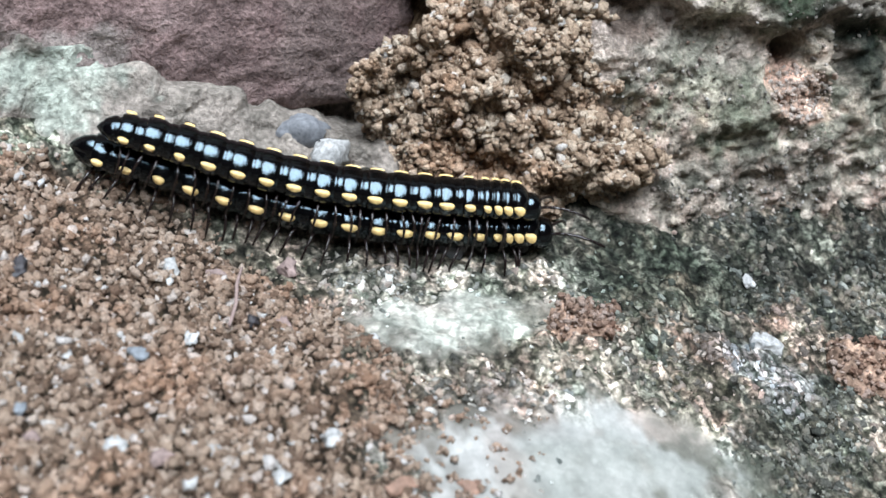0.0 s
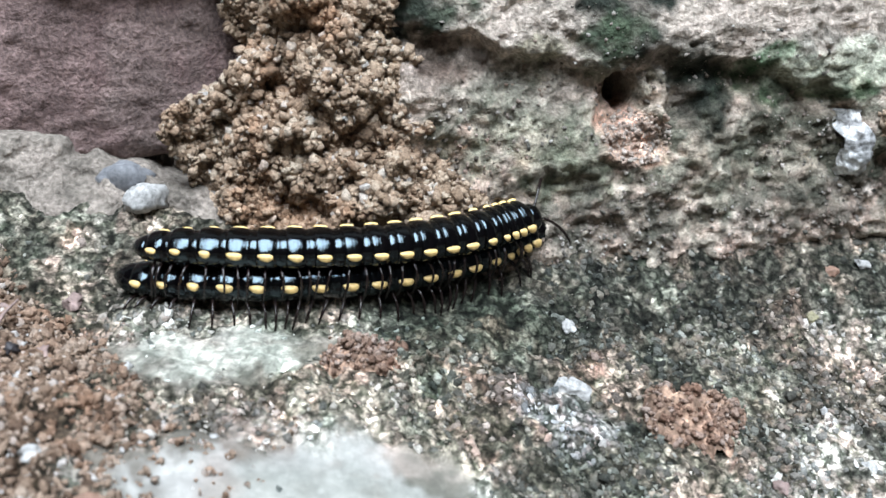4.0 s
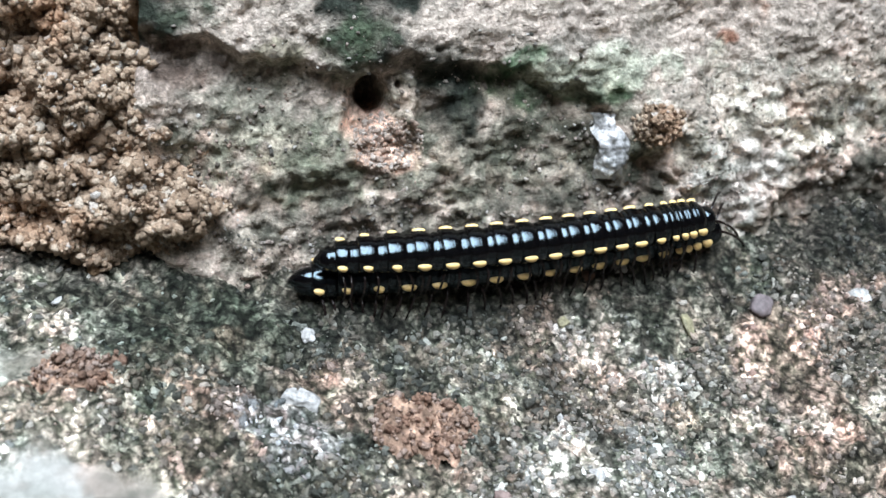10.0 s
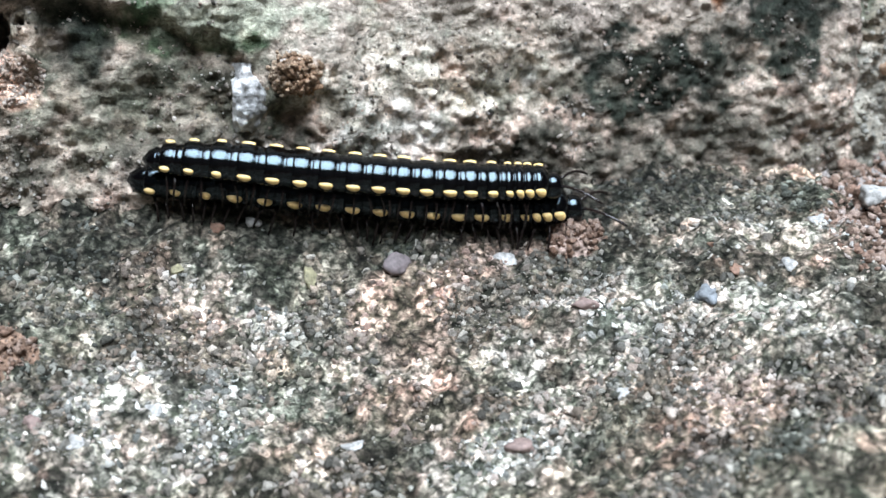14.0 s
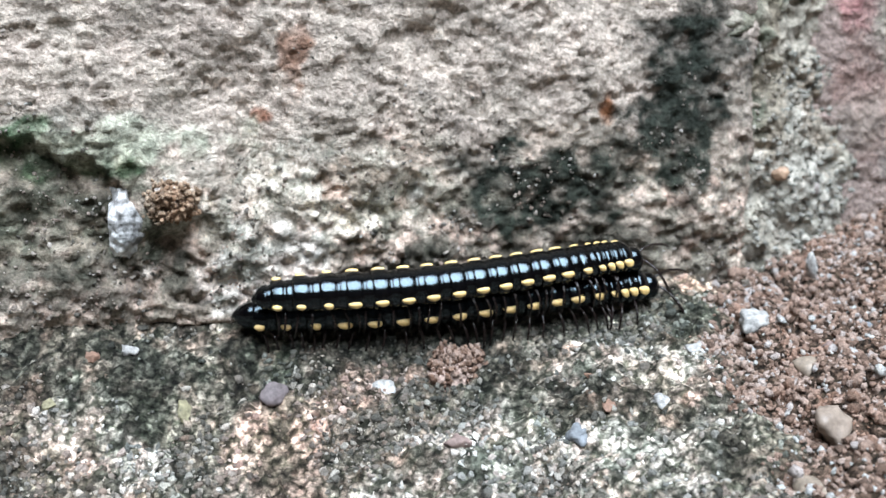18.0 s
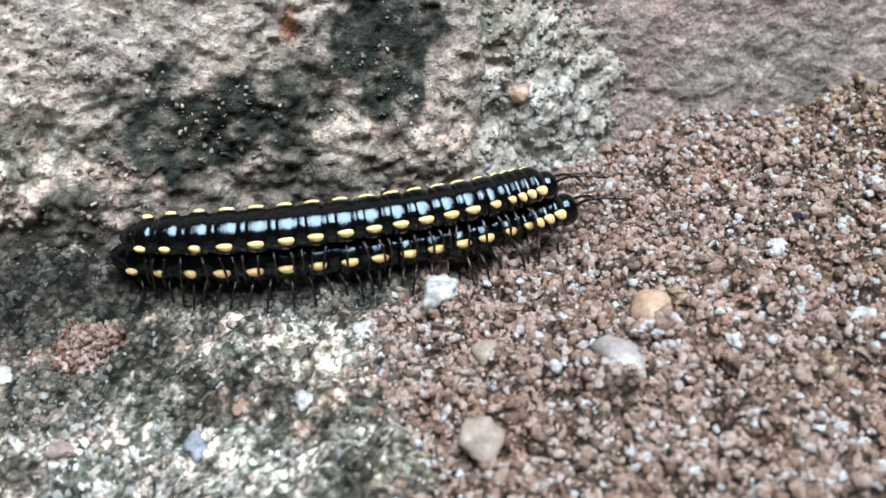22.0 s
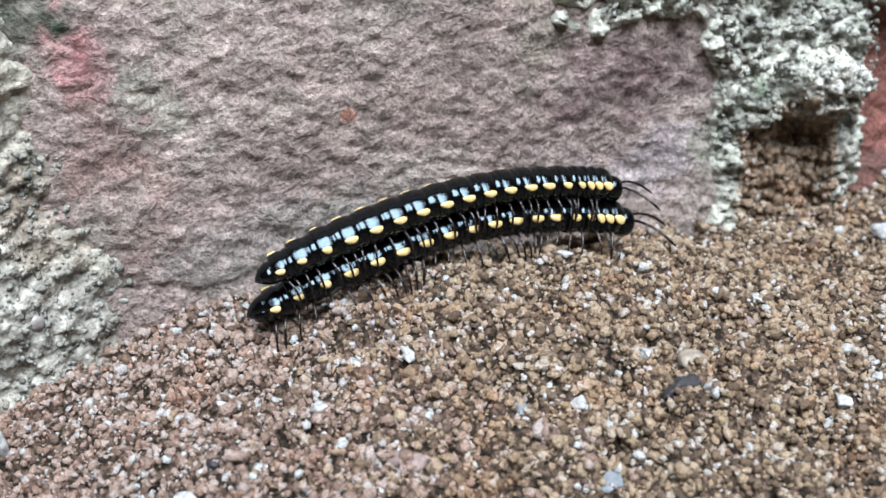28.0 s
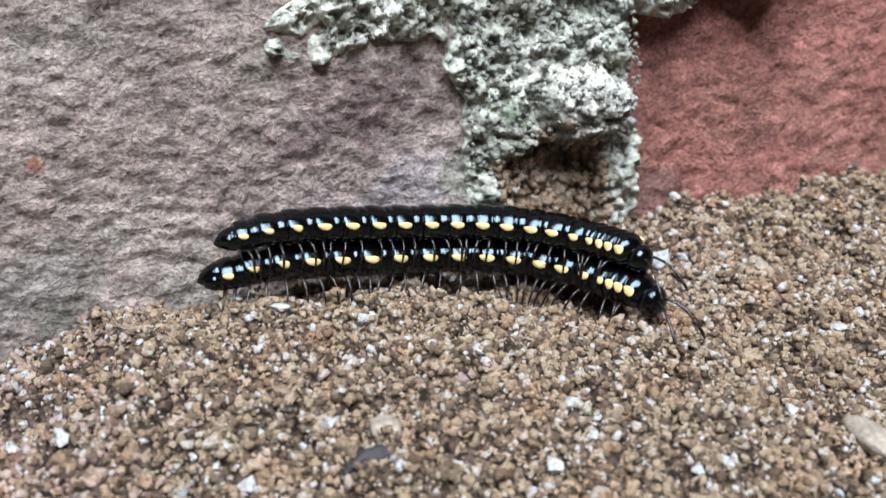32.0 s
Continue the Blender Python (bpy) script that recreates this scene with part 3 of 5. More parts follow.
def build_grains():
    p, r = scatter(66000, 140, 336, -46, 22, sand_right, 0.16, 0.56, 1, power=1.8)
    tan = np.random.default_rng(8).uniform(0, 1, len(r)) < smooth(192, 232, p[:, 0])
    tagged(new("sand", grain_mesh("sand", p[~tan], r[~tan], MAT_SAND, 2)), "loose pinkish red-brown sand and grit against the wall", "sand", kind="stuff")
    tagged(new("sand", grain_mesh("sand", p[tan], r[tan], MAT_SAND_TAN, 9)), "heap of loose yellow-brown sand and grit against the wall", "sand", kind="stuff")
    p, r = scatter(3300, 146, 336, -46, 18, sand_right, 0.5, 1.5, 31, sink=0.1, power=1.7)
    tan = p[:, 0] > 214 + 14 * np.random.default_rng(18).normal(size=len(r))
    tagged(new("sand", crumb_mesh("sand", p[~tan], r[~tan], MAT_SAND, 32)), "caked red-brown crumbs among loose sand", "sand", kind="stuff")
    tagged(new("sand", crumb_mesh("sand", p[tan], r[tan], MAT_SAND_TAN, 33)), "caked yellow-brown crumbs among loose sand", "sand", kind="stuff")
    p, r = scatter(1100, -62, 6, -46, 8, sand_left, 0.5, 1.25, 34, sink=0.15, power=1.6)
    tagged(new("sand", crumb_mesh("sand", p, r, MAT_SAND_LEFT, 35)), "caked orange-brown crumbs among loose sand", "sand", kind="stuff")
    p, r = scatter(420, -8, 16, -31, -13, lambda x, y: smooth(17, -6, x) * 0.8, 0.25, 0.95, 38, sink=0.1, power=2.2)
    tagged(new("sand", crumb_mesh("sand", p, r, MAT_SAND_LEFT, 39, 7)), "brown crumbs strewn over smooth cement", "sand", kind="stuff")
    p, r = scatter(32000, -62, 8, -46, 20, lambda x, y: sand_left(x, y) * (1 - smooth(1.1, 0.7, np.hypot((x + 24) / 16, (y - 19) / 6.5))), 0.15, 0.62, 3, power=1.9)
    tagged(new("sand", grain_mesh("sand", p, r, MAT_SAND_LEFT, 4)), "loose orange-brown sand and crumbs over the concrete", "sand", kind="stuff")

    def bare(x, y):
        patchy = (0.12 + 0.88 * smooth(-0.25, 0.35, fbm(x, y, 0, 9, 3, 97))) * (0.35 + 0.65 * smooth(4, -6, y))
        return (1 - sand_under(x, y)) * np.clip(1 - 1.1 * calm_patch(x, y), 0.02, 1) * patchy

    p, r = scatter(3200, -10, 186, -46, 10, bare, 0.4, 1.05, 36, sink=0.75, power=1.8)
    tagged(new("grit", crumb_mesh("grit", p, r, MAT_SET_GRIT, 37, 3, ground_tone(p[:, 0], p[:, 1]))), "pale and pink stones set in the concrete", "grit", kind="stuff")
    p, r = scatter(64000, -20, 190, -46, 12, bare, 0.12, 0.6, 5, sink=0.7, power=2.0)
    tagged(new("grit", grain_mesh("grit", p, r, MAT_SET_GRIT, 6, tone=ground_tone(p[:, 0], p[:, 1]))), "fine grey, white and pink grit set in the concrete", "grit", kind="stuff")


build_grains()


# ---- wall ----
def wall_base():
    """The plain wall behind the bricks."""
    bm = bmesh.new()
    bmesh.ops.create_cube(bm, size=1, matrix=Matrix.LocRotScale((0.12, 0.115, 0.32), None, (3.0, 0.17, 0.76)))
    me = bpy.data.meshes.new("wall")
    bm.to_mesh(me)
    bm.free()
    me.materials.append(MAT_MORTAR)
    a = me.attributes.new("stain_shade", "FLOAT_COLOR", "POINT")
    for d in a.data:
        d.color = (0.18, 0.17, 0.15, 1)
    return tagged(new("wall_north", me), "old weathered brick and mortar wall", "wall", kind="structure")


WALL = wall_base()
GREENISH, BLACKISH, MOSS, CHALK = (0.24, 0.265, 0.22), (0.034, 0.045, 0.039), (0.075, 0.115, 0.075), (0.5, 0.51, 0.48)


def shelf(x, z, x0, x1, level, drop, width=0.55):
    """A ledge: below its level the face falls back."""
    return 1.15 * drop * smooth(x0 - 3, x0 + 2, x) * smooth(x1 + 3, x1 - 2, x) * smooth(-width, width, level - z) * smooth(7, 1.5, level - z)


def block_surface(x, z):
    wob = 0.9 * fbm(x, 0, z, 4, 4, 33, 0.65)
    y = 8.0 + 1.5 * fbm(x, 0, z, 16, 2, 30) + (0.45 + 0.5 * smooth(30, 14, z)) * fbm(x, 0, z, 4.5, 3, 31) - 2.5 * np.exp(-(((x - 88) / 9) ** 2 + ((z - 21) / 7) ** 2))
    low = smooth(30, 14, z)
    y = y - (0.52 + 0.22 * low) * crumb(x + 0.7 * z, z * 1.7, 1.8, 32) - (0.34 + 0.25 * low) * crumb(x + 0.3 * z, z * 1.3, 0.9, 37) + 0.5
    # flaking skin: thin plates with sharp edges
    y = y - 0.55 * (0.35 + 0.65 * low) * smooth(-0.05, 0.05, fbm(x, 0, z * 1.4, 7, 4, 38, 0.6)) + 0.5 * smooth(0.04, -0.04, fbm(x, 5, z * 1.3, 4, 4, 39, 0.6) + 0.32)
    plaster = 1 - np.hypot((x - 104) / 11, (z - 16) / 8) + 0.4 * fbm(x, 0, z, 5, 4, 34, 0.65)
    y = y - 1.1 * smooth(-0.04, 0.06, plaster) - 0.5 * smooth(0.3, 0.36, plaster)
    # two ledges, hollow beneath
    y = y + shelf(x, z, 29, 52, np.interp(x, [28, 32, 37, 40.6, 47.7, 53], [35, 32.8, 32.2, 29.8, 29.1, 28.2]) + wob, 2.4)
    y = y + shelf(x, z, 65, 84, np.interp(x, [60, 67.5, 74.8, 81.5, 85.5], [30.6, 29, 25.9, 24.1, 21]) + wob, 2.6)
    y = y + 2.2 * np.exp(-(((x - 75) / 7) ** 2 + ((z - 18.5) / 4.5) ** 2)) + 3.0 * np.exp(-(((x - 81.5) / 1.6) ** 2 + ((z - 15.5) / 3.2) ** 2)) + 2.0 * np.exp(-(((x - 88.5) / 2.6) ** 2 + ((z - 15.8) / 1.2) ** 2))
    y = y + 2.4 * np.exp(-(((x - 118.5) / 1.4) ** 2 + ((z - 20.5) / 2.6) ** 2)) + 1.6 * np.exp(-(((x - 103) / 1.5) ** 2 + ((z - 12.5) / 0.9) ** 2))
    # a bowl with a burrow, a bridge of crust and a mound of spoil
    y = y + 2.6 * smooth(1.12, 0.8, np.hypot((x - 57.8) / 5.8, (z - 23.4) / 6.2) + 0.22 * fbm(x, 0, z, 4, 3, 36))
    y = y - 2.4 * smooth(1.1, 0.45, np.hypot((x - 56.6) / 4.6, (z - 19.9) / 3.3) + 0.2 * fbm(x, 0, z, 2.5, 2, 45))
    y = y - 1.8 * smooth(1.1, 0.6, np.hypot((x - 59.2) / 2.0, (z - 25.1) / 2.7) + 0.3 * fbm(x, 0, z, 2, 2, 46)) - 1.2 * np.exp(-(((x - 59.2) / 0.35) ** 2 + ((z - 22.3) / 1.6) ** 2))
    y = y + 11 * smooth(1.08, 0.75, np.hypot((x - 55.3) / 1.5, (z - 25.7) / 2.6) + 0.25 * fbm(x, 0, z, 2.5, 2, 35)) + 4 * smooth(1.2, 0.7, np.hypot((x - 58.3) / 0.55, (z - 26.5) / 0.55))
    return y


BLOCK_PATCHES = [
    (95, 36, 66, 14, (0.63, 0.58, 0.535), 0.85), (50, 36, 14, 8, (0.52, 0.49, 0.45), 0.8), (45, 20, 14, 9, GREENISH, 0.85), (72, 17, 20, 7, (0.16, 0.175, 0.15), 0.85), (40, 26, 7, 5, (0.3, 0.31, 0.28), 0.6),
    # the brown patch at 34, 29.5 paints the shadow below the first ledge
    (31, 42, 4.5, 10, (0.04, 0.055, 0.045), 0.95), (36, 38, 4, 4, (0.1, 0.13, 0.1), 0.7), (34, 29.5, 6, 3.2, (0.17, 0.14, 0.125), 0.85), (55, 37, 6, 7, BLACKISH, 0.95), (53, 31, 4, 4, MOSS, 0.7), (76, 26, 9, 3, MOSS, 1.0), (64, 25, 4, 7, BLACKISH, 0.9), (45, 31, 4, 2, (0.28, 0.3, 0.2), 0.6), (80, 29, 9, 2.5, CHALK, 0.7),
    (56.6, 19.9, 5, 3.6, (0.8, 0.6, 0.52), 1.0), (59.3, 25, 2.3, 3, (0.6, 0.58, 0.52), 1.0), (62.5, 28.5, 4, 3, (0.04, 0.055, 0.045), 0.8), (75, 20, 9, 3.5, (0.085, 0.095, 0.08), 0.75), (72, 28.5, 4.5, 2, (0.1, 0.2, 0.12), 0.8), (47, 10, 16, 4, (0.1, 0.11, 0.1), 0.7), (80, 11, 18, 3.5, (0.11, 0.115, 0.105), 0.7),
    (134, 20, 14, 6.5, BLACKISH, 1.0), (124, 20, 3, 2.5, (0.2, 0.21, 0.18), 0.6), (143, 23, 7, 5, BLACKISH, 0.65), (155, 29, 7.5, 10, BLACKISH, 1.0), (157, 41, 7.5, 8, BLACKISH, 1.0), (152, 12, 12, 6, (0.11, 0.12, 0.11), 0.5),
    # the near-black patch at 119, 10 is painted shade low on the block
    (104, 37, 2.2, 5, (0.33, 0.17, 0.11), 0.75), (144, 32, 1.3, 2.4, (0.36, 0.17, 0.09), 0.8), (100, 30.5, 1.2, 0.9, (0.45, 0.2, 0.13), 0.8), (106, 21, 16, 6, (0.66, 0.66, 0.62), 0.85), (115, 20, 10, 4, (0.56, 0.55, 0.5), 0.8), (121, 8, 14, 5, (0.14, 0.14, 0.13), 0.6), (119, 10, 7, 6.5, (0.06, 0.065, 0.056), 0.9), (137, 11, 11, 6, (0.065, 0.073, 0.064), 0.75), (100, 12, 11, 6, (0.72, 0.74, 0.75), 0.9), (85, 28, 14, 3, (0.52, 0.58, 0.5), 0.8), (119, 21, 1.2, 1.5, (0.5, 0.56, 0.6), 0.8), (112, 23, 5, 2.5, (0.4, 0.33, 0.28), 0.7),
]


def block_colour(x, z):
    g = smooth(0.15, 0.7, fbm(x, 0, z, 8, 4, 41))[..., None] * 0.4
    base = np.array((0.5, 0.46, 0.43)) * (1 - g) + np.array((0.33, 0.33, 0.3)) * g
    c = stained(x.shape, base, BLOCK_PATCHES, x, z, 500) * np.array((1.12, 1.09, 1.065))
    return aggregate(c, x, z, 0.1 + 0.55 * smooth(32, 20, z + 3 * fbm(x, 0, z, 9, 2, 42)))


def brick_surface(level, seed):
    def surface(x, z):
        return level + 0.7 * fbm(x, 0, z, 14, 2, seed) + 0.22 * fbm(x, 0, z, 3.0, 2, seed + 3) - 0.42 * crumb(x + 0.7 * z, z * 1.9, 1.5, seed + 6) - 0.42 * crumb(x + 0.4 * z, z * 1.5, 0.8, seed + 7) + 0.26 * fbm(x + 0.8 * z, 0, z * 1.9, 2.4, 3, seed + 8) + 0.3
    return surface


def brick_colour(base, patches, seed):
    def colour(x, z):
        c = stained(x.shape, base, patches, x, z, seed)
        g = smooth(0.1, 0.7, fbm(x, 0, z, 10, 4, seed + 90))[..., None] * 0.4
        return c * (1 - g) + np.array((base[0] * 1.15, base[1] * 1.3, base[2] * 1.25)) * g
    return colour


def joint_surface(x, z):
    """Mortar between the block and the purple brick: it slants back from one face to the other."""
    y = 9.5 + 11.5 * smooth(164, 200, x + 0.25 * (z - 25))
    return y + 1.5 * fbm(x, 0, z, 7, 3, 140) - 0.6 * crumb(x, z, 2.0, 141) - 0.35 * crumb(x, z, 0.9, 143) + 0.3 * fbm(x, 0, z, 1.1, 2, 144) - 0.7 * smooth(-0.05, 0.05, fbm(x, 0, z * 1.5, 5, 3, 145)) - 0.5 * smooth(0.1, 0.18, fbm(x, 2, z * 1.5, 3.2, 3, 146)) + 1.0


def bed_surface(x, z):
    y = 15.6 + 1.7 * fbm(x, 0, z, 6, 3, 150) - 1.0 * crumb(x, z, 1.9, 151) - 0.7 * crumb(x, z, 0.9, 153) + 0.55 * fbm(x, 0, z, 1.1, 2, 154) + 0.9
    y = y - 4.5 * smooth(1.1, 0.5, np.hypot((x - 279.5) / 6.5, (z - 35) / 5.5) + 0.2 * fbm(x, 0, z, 4, 2, 152))
    y = y + 1.3 * smooth(0.3, 0.6, vnoise(x / 0.85, 0, z / 0.85, 157)) + 0.8 * smooth(0.3, 0.6, vnoise(x / 0.5, 3, z / 0.5, 158))
    return y + 2.6 * smooth(0.8, -0.8, z - 30.8 + 1.2 * fbm(x, 0, z, 4, 3, 155)) * smooth(267.5, 270, x) * smooth(282.5, 281, x)


def build_wall():
    block = part("stone_block", face_block("stone_block", 29, 166, -4, 62, block_surface, block_colour, MAT_BLOCK, 0.34, seed=1), WALL, "pale grey-pink weathered block with black algae and moss")
    part("mortar_joint", face_block("mortar_joint", -11, 9, 39.5, 60, lambda x, z: 20.3 + 1.5 * fbm(x, 0, z, 6, 3, 165) - 1.1 * crumb(x, z, 2.0, 166) - 0.6 * crumb(x, z, 1.0, 167), lambda x, z: stained(x.shape, (0.5, 0.54, 0.46), [(-30, 50, 20, 8, (0.36, 0.4, 0.3), 0.7)], x, z, 668), MAT_MORTAR, 0.5, ragged=2.4, seed=10), WALL, "crumbly pale green mortar over a brick")
    part("brick", face_block("brick", -66, 12, 19, 80, brick_surface(22.5, 200), brick_colour((0.26, 0.19, 0.185), [(-25, 40, 7, 4, (0.16, 0.2, 0.08), 0.8), (-30, 27, 9, 4, (0.4, 0.37, 0.35), 0.6), (0, 30, 9, 8, (0.18, 0.125, 0.125), 0.6)], 210), MAT_BRICK, 0.5, seed=2), WALL, "dark purple-brown brick")
    part("mortar_joint", face_block("mortar_joint", 161, 202, -4, 80, joint_surface, lambda x, z: stained(x.shape, (0.5, 0.48, 0.42), [(176, 20, 13, 11, (0.58, 0.58, 0.53), 0.9), (170, 49, 10, 6, (0.03, 0.065, 0.04), 1.0), (168, 36, 7, 9, (0.4, 0.36, 0.29), 0.8), (180, 30, 6, 6, (0.36, 0.3, 0.24), 0.7), (176, 6, 14, 5, (0.2, 0.21, 0.18), 0.8), (164, 28, 3, 8, (0.3, 0.29, 0.24), 0.7), (165, 40, 4, 14, (0.14, 0.17, 0.13), 0.75)], x, z, 620), MAT_MORTAR, 0.36, seed=3), WALL, "pale green-grey crumbling mortar")
    def rubble(x, z):
        top = np.interp(x, [-62, -34, -20, -12, 2, 8], [30, 31, 27, 22.5, 17.5, 14]) + 2.0 * fbm(x, 0, z, 6, 3, 160)
        y = 18.0 + 0.42 * (z - 18) + 1.2 * fbm(x, 0, z, 6, 3, 161) - 0.9 * crumb(x, z, 2.0, 162) - 0.5 * crumb(x, z, 1.0, 163) + 0.6
        return y + 9 * smooth(-0.6, 1.0, z - top)
    part("mortar_joint", face_block("mortar_joint", -64, 10, 4, 36, rubble, lambda x, z: stained(x.shape, (0.33, 0.3, 0.27), [(-29, 25, 9, 5, (0.4, 0.45, 0.4), 0.95), (-48, 22, 12, 8, (0.4, 0.42, 0.38), 0.7)], x, z, 660), MAT_MORTAR, 0.45, seed=9), WALL, "pale greenish plaster and rubble under a brick")
    mauve = [(181, 52, 6, 5, (0.03, 0.065, 0.04), 0.9), (187, 47, 5, 5, (0.5, 0.24, 0.25), 0.7), (194, 42, 4.5, 7, (0.52, 0.5, 0.44), 0.75), (190, 33, 6, 9, (0.33, 0.22, 0.2), 0.7), (253, 39, 14, 6, (0.25, 0.18, 0.18), 1.0), (228, 46, 10, 5, (0.34, 0.27, 0.25), 0.7), (257, 27, 9, 4.5, (0.5, 0.44, 0.46), 0.8), (215, 25, 9, 5, (0.2, 0.21, 0.18), 0.6), (240, 44, 3, 6, (0.4, 0.36, 0.3), 0.6), (266, 28, 4, 5, (0.42, 0.42, 0.36), 0.8), (225, 32, 18, 9, (0.39, 0.31, 0.285), 0.7), (205, 24, 14, 5, (0.36, 0.33, 0.31), 0.7), (212, 41, 10, 6, (0.44, 0.36, 0.33), 0.6), (216, 38, 0.9, 0.9, (0.5, 0.2, 0.12), 0.8), (218, 18, 20, 3.5, (0.15, 0.15, 0.13), 0.6)]
    part("brick", face_block("brick", 178, 268, -4, 58, brick_surface(17.8, 230), brick_colour((0.455, 0.375, 0.35), mauve, 240), MAT_BRICK, 0.38, seed=4), WALL, "mauve brown brick with pale stains")
    pale = [(272, 33, 5, 5, (0.34, 0.37, 0.31), 0.6), (279.5, 35, 6, 5, (0.7, 0.7, 0.67), 0.95), (275.5, 22.5, 7.5, 10, (0.36, 0.26, 0.18), 1.0), (271, 35, 2.5, 3.5, (0.16, 0.21, 0.15), 0.7), (284, 25, 2.2, 8, (0.6, 0.62, 0.58), 0.9), (267, 29, 3, 5, (0.5, 0.53, 0.46), 0.8)]
    tone = lambda x, z: stained(x.shape, (0.64, 0.67, 0.6), pale, x, z, 640)
    part("mortar_joint", face_block("mortar_joint", 265, 287.5, -4, 50, bed_surface, tone, MAT_MORTAR, 0.3, ragged=2.2, seed=5), WALL, "crumbly white-green mortar")
    bed = face_block("mortar_joint", 246, 312, 45.5, 62, lambda x, z: bed_surface(x, z) - 0.6, tone, MAT_MORTAR, 0.32, ragged=3.2, seed=6)
    part("mortar_joint", bed, WALL, "crumbly white-green mortar")
    part("brick", face_block("brick", 286.5, 370, -4, 52, brick_surface(20.0, 260), brick_colour((0.4, 0.18, 0.155), [(330, 30, 24, 10, (0.38, 0.165, 0.14), 0.6), (291, 22, 8, 4, (0.25, 0.16, 0.15), 0.6)], 270), MAT_BRICK, 0.5, seed=7), WALL, "dull red brick")


def wall_grit(surface, x0, x1, z0, z1, n, rmin, rmax, mat, seed, mask, label):
    """Fine grains stuck to a face of the wall."""
    rng = np.random.default_rng(seed)
    x, z = rng.uniform(x0, x1, n), rng.uniform(z0, z1, n)
    keep = rng.uniform(0, 1, n) < mask(x, z)
    x, z = x[keep], z[keep]
    r = rmin + (rmax - rmin) * rng.uniform(0, 1, len(x)) ** 3
    tagged(part("grit", grain_mesh("grit", np.stack([x, surface(x, z) - 0.1 * r, z], 1), r, mat, seed), WALL, label), kind="stuff")


build_wall()
wall_grit(block_surface, 31, 164, 0, 42, 22000, 0.08, 0.34, MAT_GRIT, 171, lambda x, z: np.clip(1.0 - 0.026 * z, 0.1, 1) * smooth(-0.35, 0.35, fbm(x, 0, z, 7, 2, 172)), "fine grey grit on the block")
wall_grit(block_surface, 51, 62, 16, 24, 1500, 0.1, 0.38, MAT_SPOIL, 175, lambda x, z: smooth(1.1, 0.8, np.hypot((x - 56.6) / 4.6, (z - 19.9) / 3.3)), "pinkish spoil under a burrow")
wall_grit(joint_surface, 163, 190, 4, 40, 3000, 0.1, 0.5, MAT_PALE_GRIT, 173, lambda x, z: np.full(x.shape, 0.8), "fine grit in the mortar")
wall_grit(bed_surface, 268, 283, 14, 30.5, 2200, 0.2, 0.75, MAT_CLAY, 176, lambda x, z: np.full(x.shape, 0.9), "brown soil in a gap of the mortar")
wall_grit(lambda x, z: bed_surface(x, z) - 0.6, 249, 310, 46.5, 60, 3200, 0.1, 0.45, MAT_PALE_GRIT, 177, lambda x, z: np.full(x.shape, 0.8), "fine grit in the mortar")
wall_grit(bed_surface, 265, 287, 28, 48, 2600, 0.1, 0.5, MAT_PALE_GRIT, 174, lambda x, z: np.full(x.shape, 0.8), "fine grit in the mortar")


# ---- loose things ----
def on_ground(x, y):
    return float(ground_mm(x, y) + relief(np.array([x]), np.array([y]))[0])


def lump_mesh(name, size, mat, seed, rough=0.25, fine=True):
    """A stone about the size (mm) given along x, y and z."""
    v, f = STONE_V, STONE_F
    n = fbm(v[:, 0] * 2, v[:, 1] * 2, v[:, 2] * 2, 1.6, 3, seed)
    p = v * (1 + rough * n)[:, None]
    if not fine:
        rng = np.random.default_rng(seed)
        for cut in rng.normal(size=(7, 3)):
            cut /= np.linalg.norm(cut)
            p = p - np.clip(p @ cut - rng.uniform(0.5, 0.85), 0, None)[:, None] * cut
        p = p * (1 + 0.16 * fbm(v[:, 0], v[:, 1], v[:, 2], 0.45, 2, seed + 3))[:, None] + 0.03 * rng.normal(size=p.shape)
    p = p * np.array(size) / 2
    return mesh_of(name, p / 1000, f, mat)


def pebble(x, y, size, mat, label, turn=0.0, tilt=0.0, seed=0, rough=0.22, name="pebble", sink=0.25, category="pebble", round_off=False, facet=False):
    ob = new(name, lump_mesh(name, size, mat, seed + int(abs(x * 7 + y * 13)), rough, (category == "pebble" or round_off) and not facet))
    sx, sy = ground_slope(np.float64(x), np.float64(y))
    ob.matrix_world = Matrix.Translation((x / 1000, y / 1000, (on_ground(x, y) + size[2] * (0.5 - sink)) / 1000)) @ Euler((math.atan(sy) + tilt, -math.atan(sx), turn)).to_matrix().to_4x4()
    return tagged(ob, label, category)


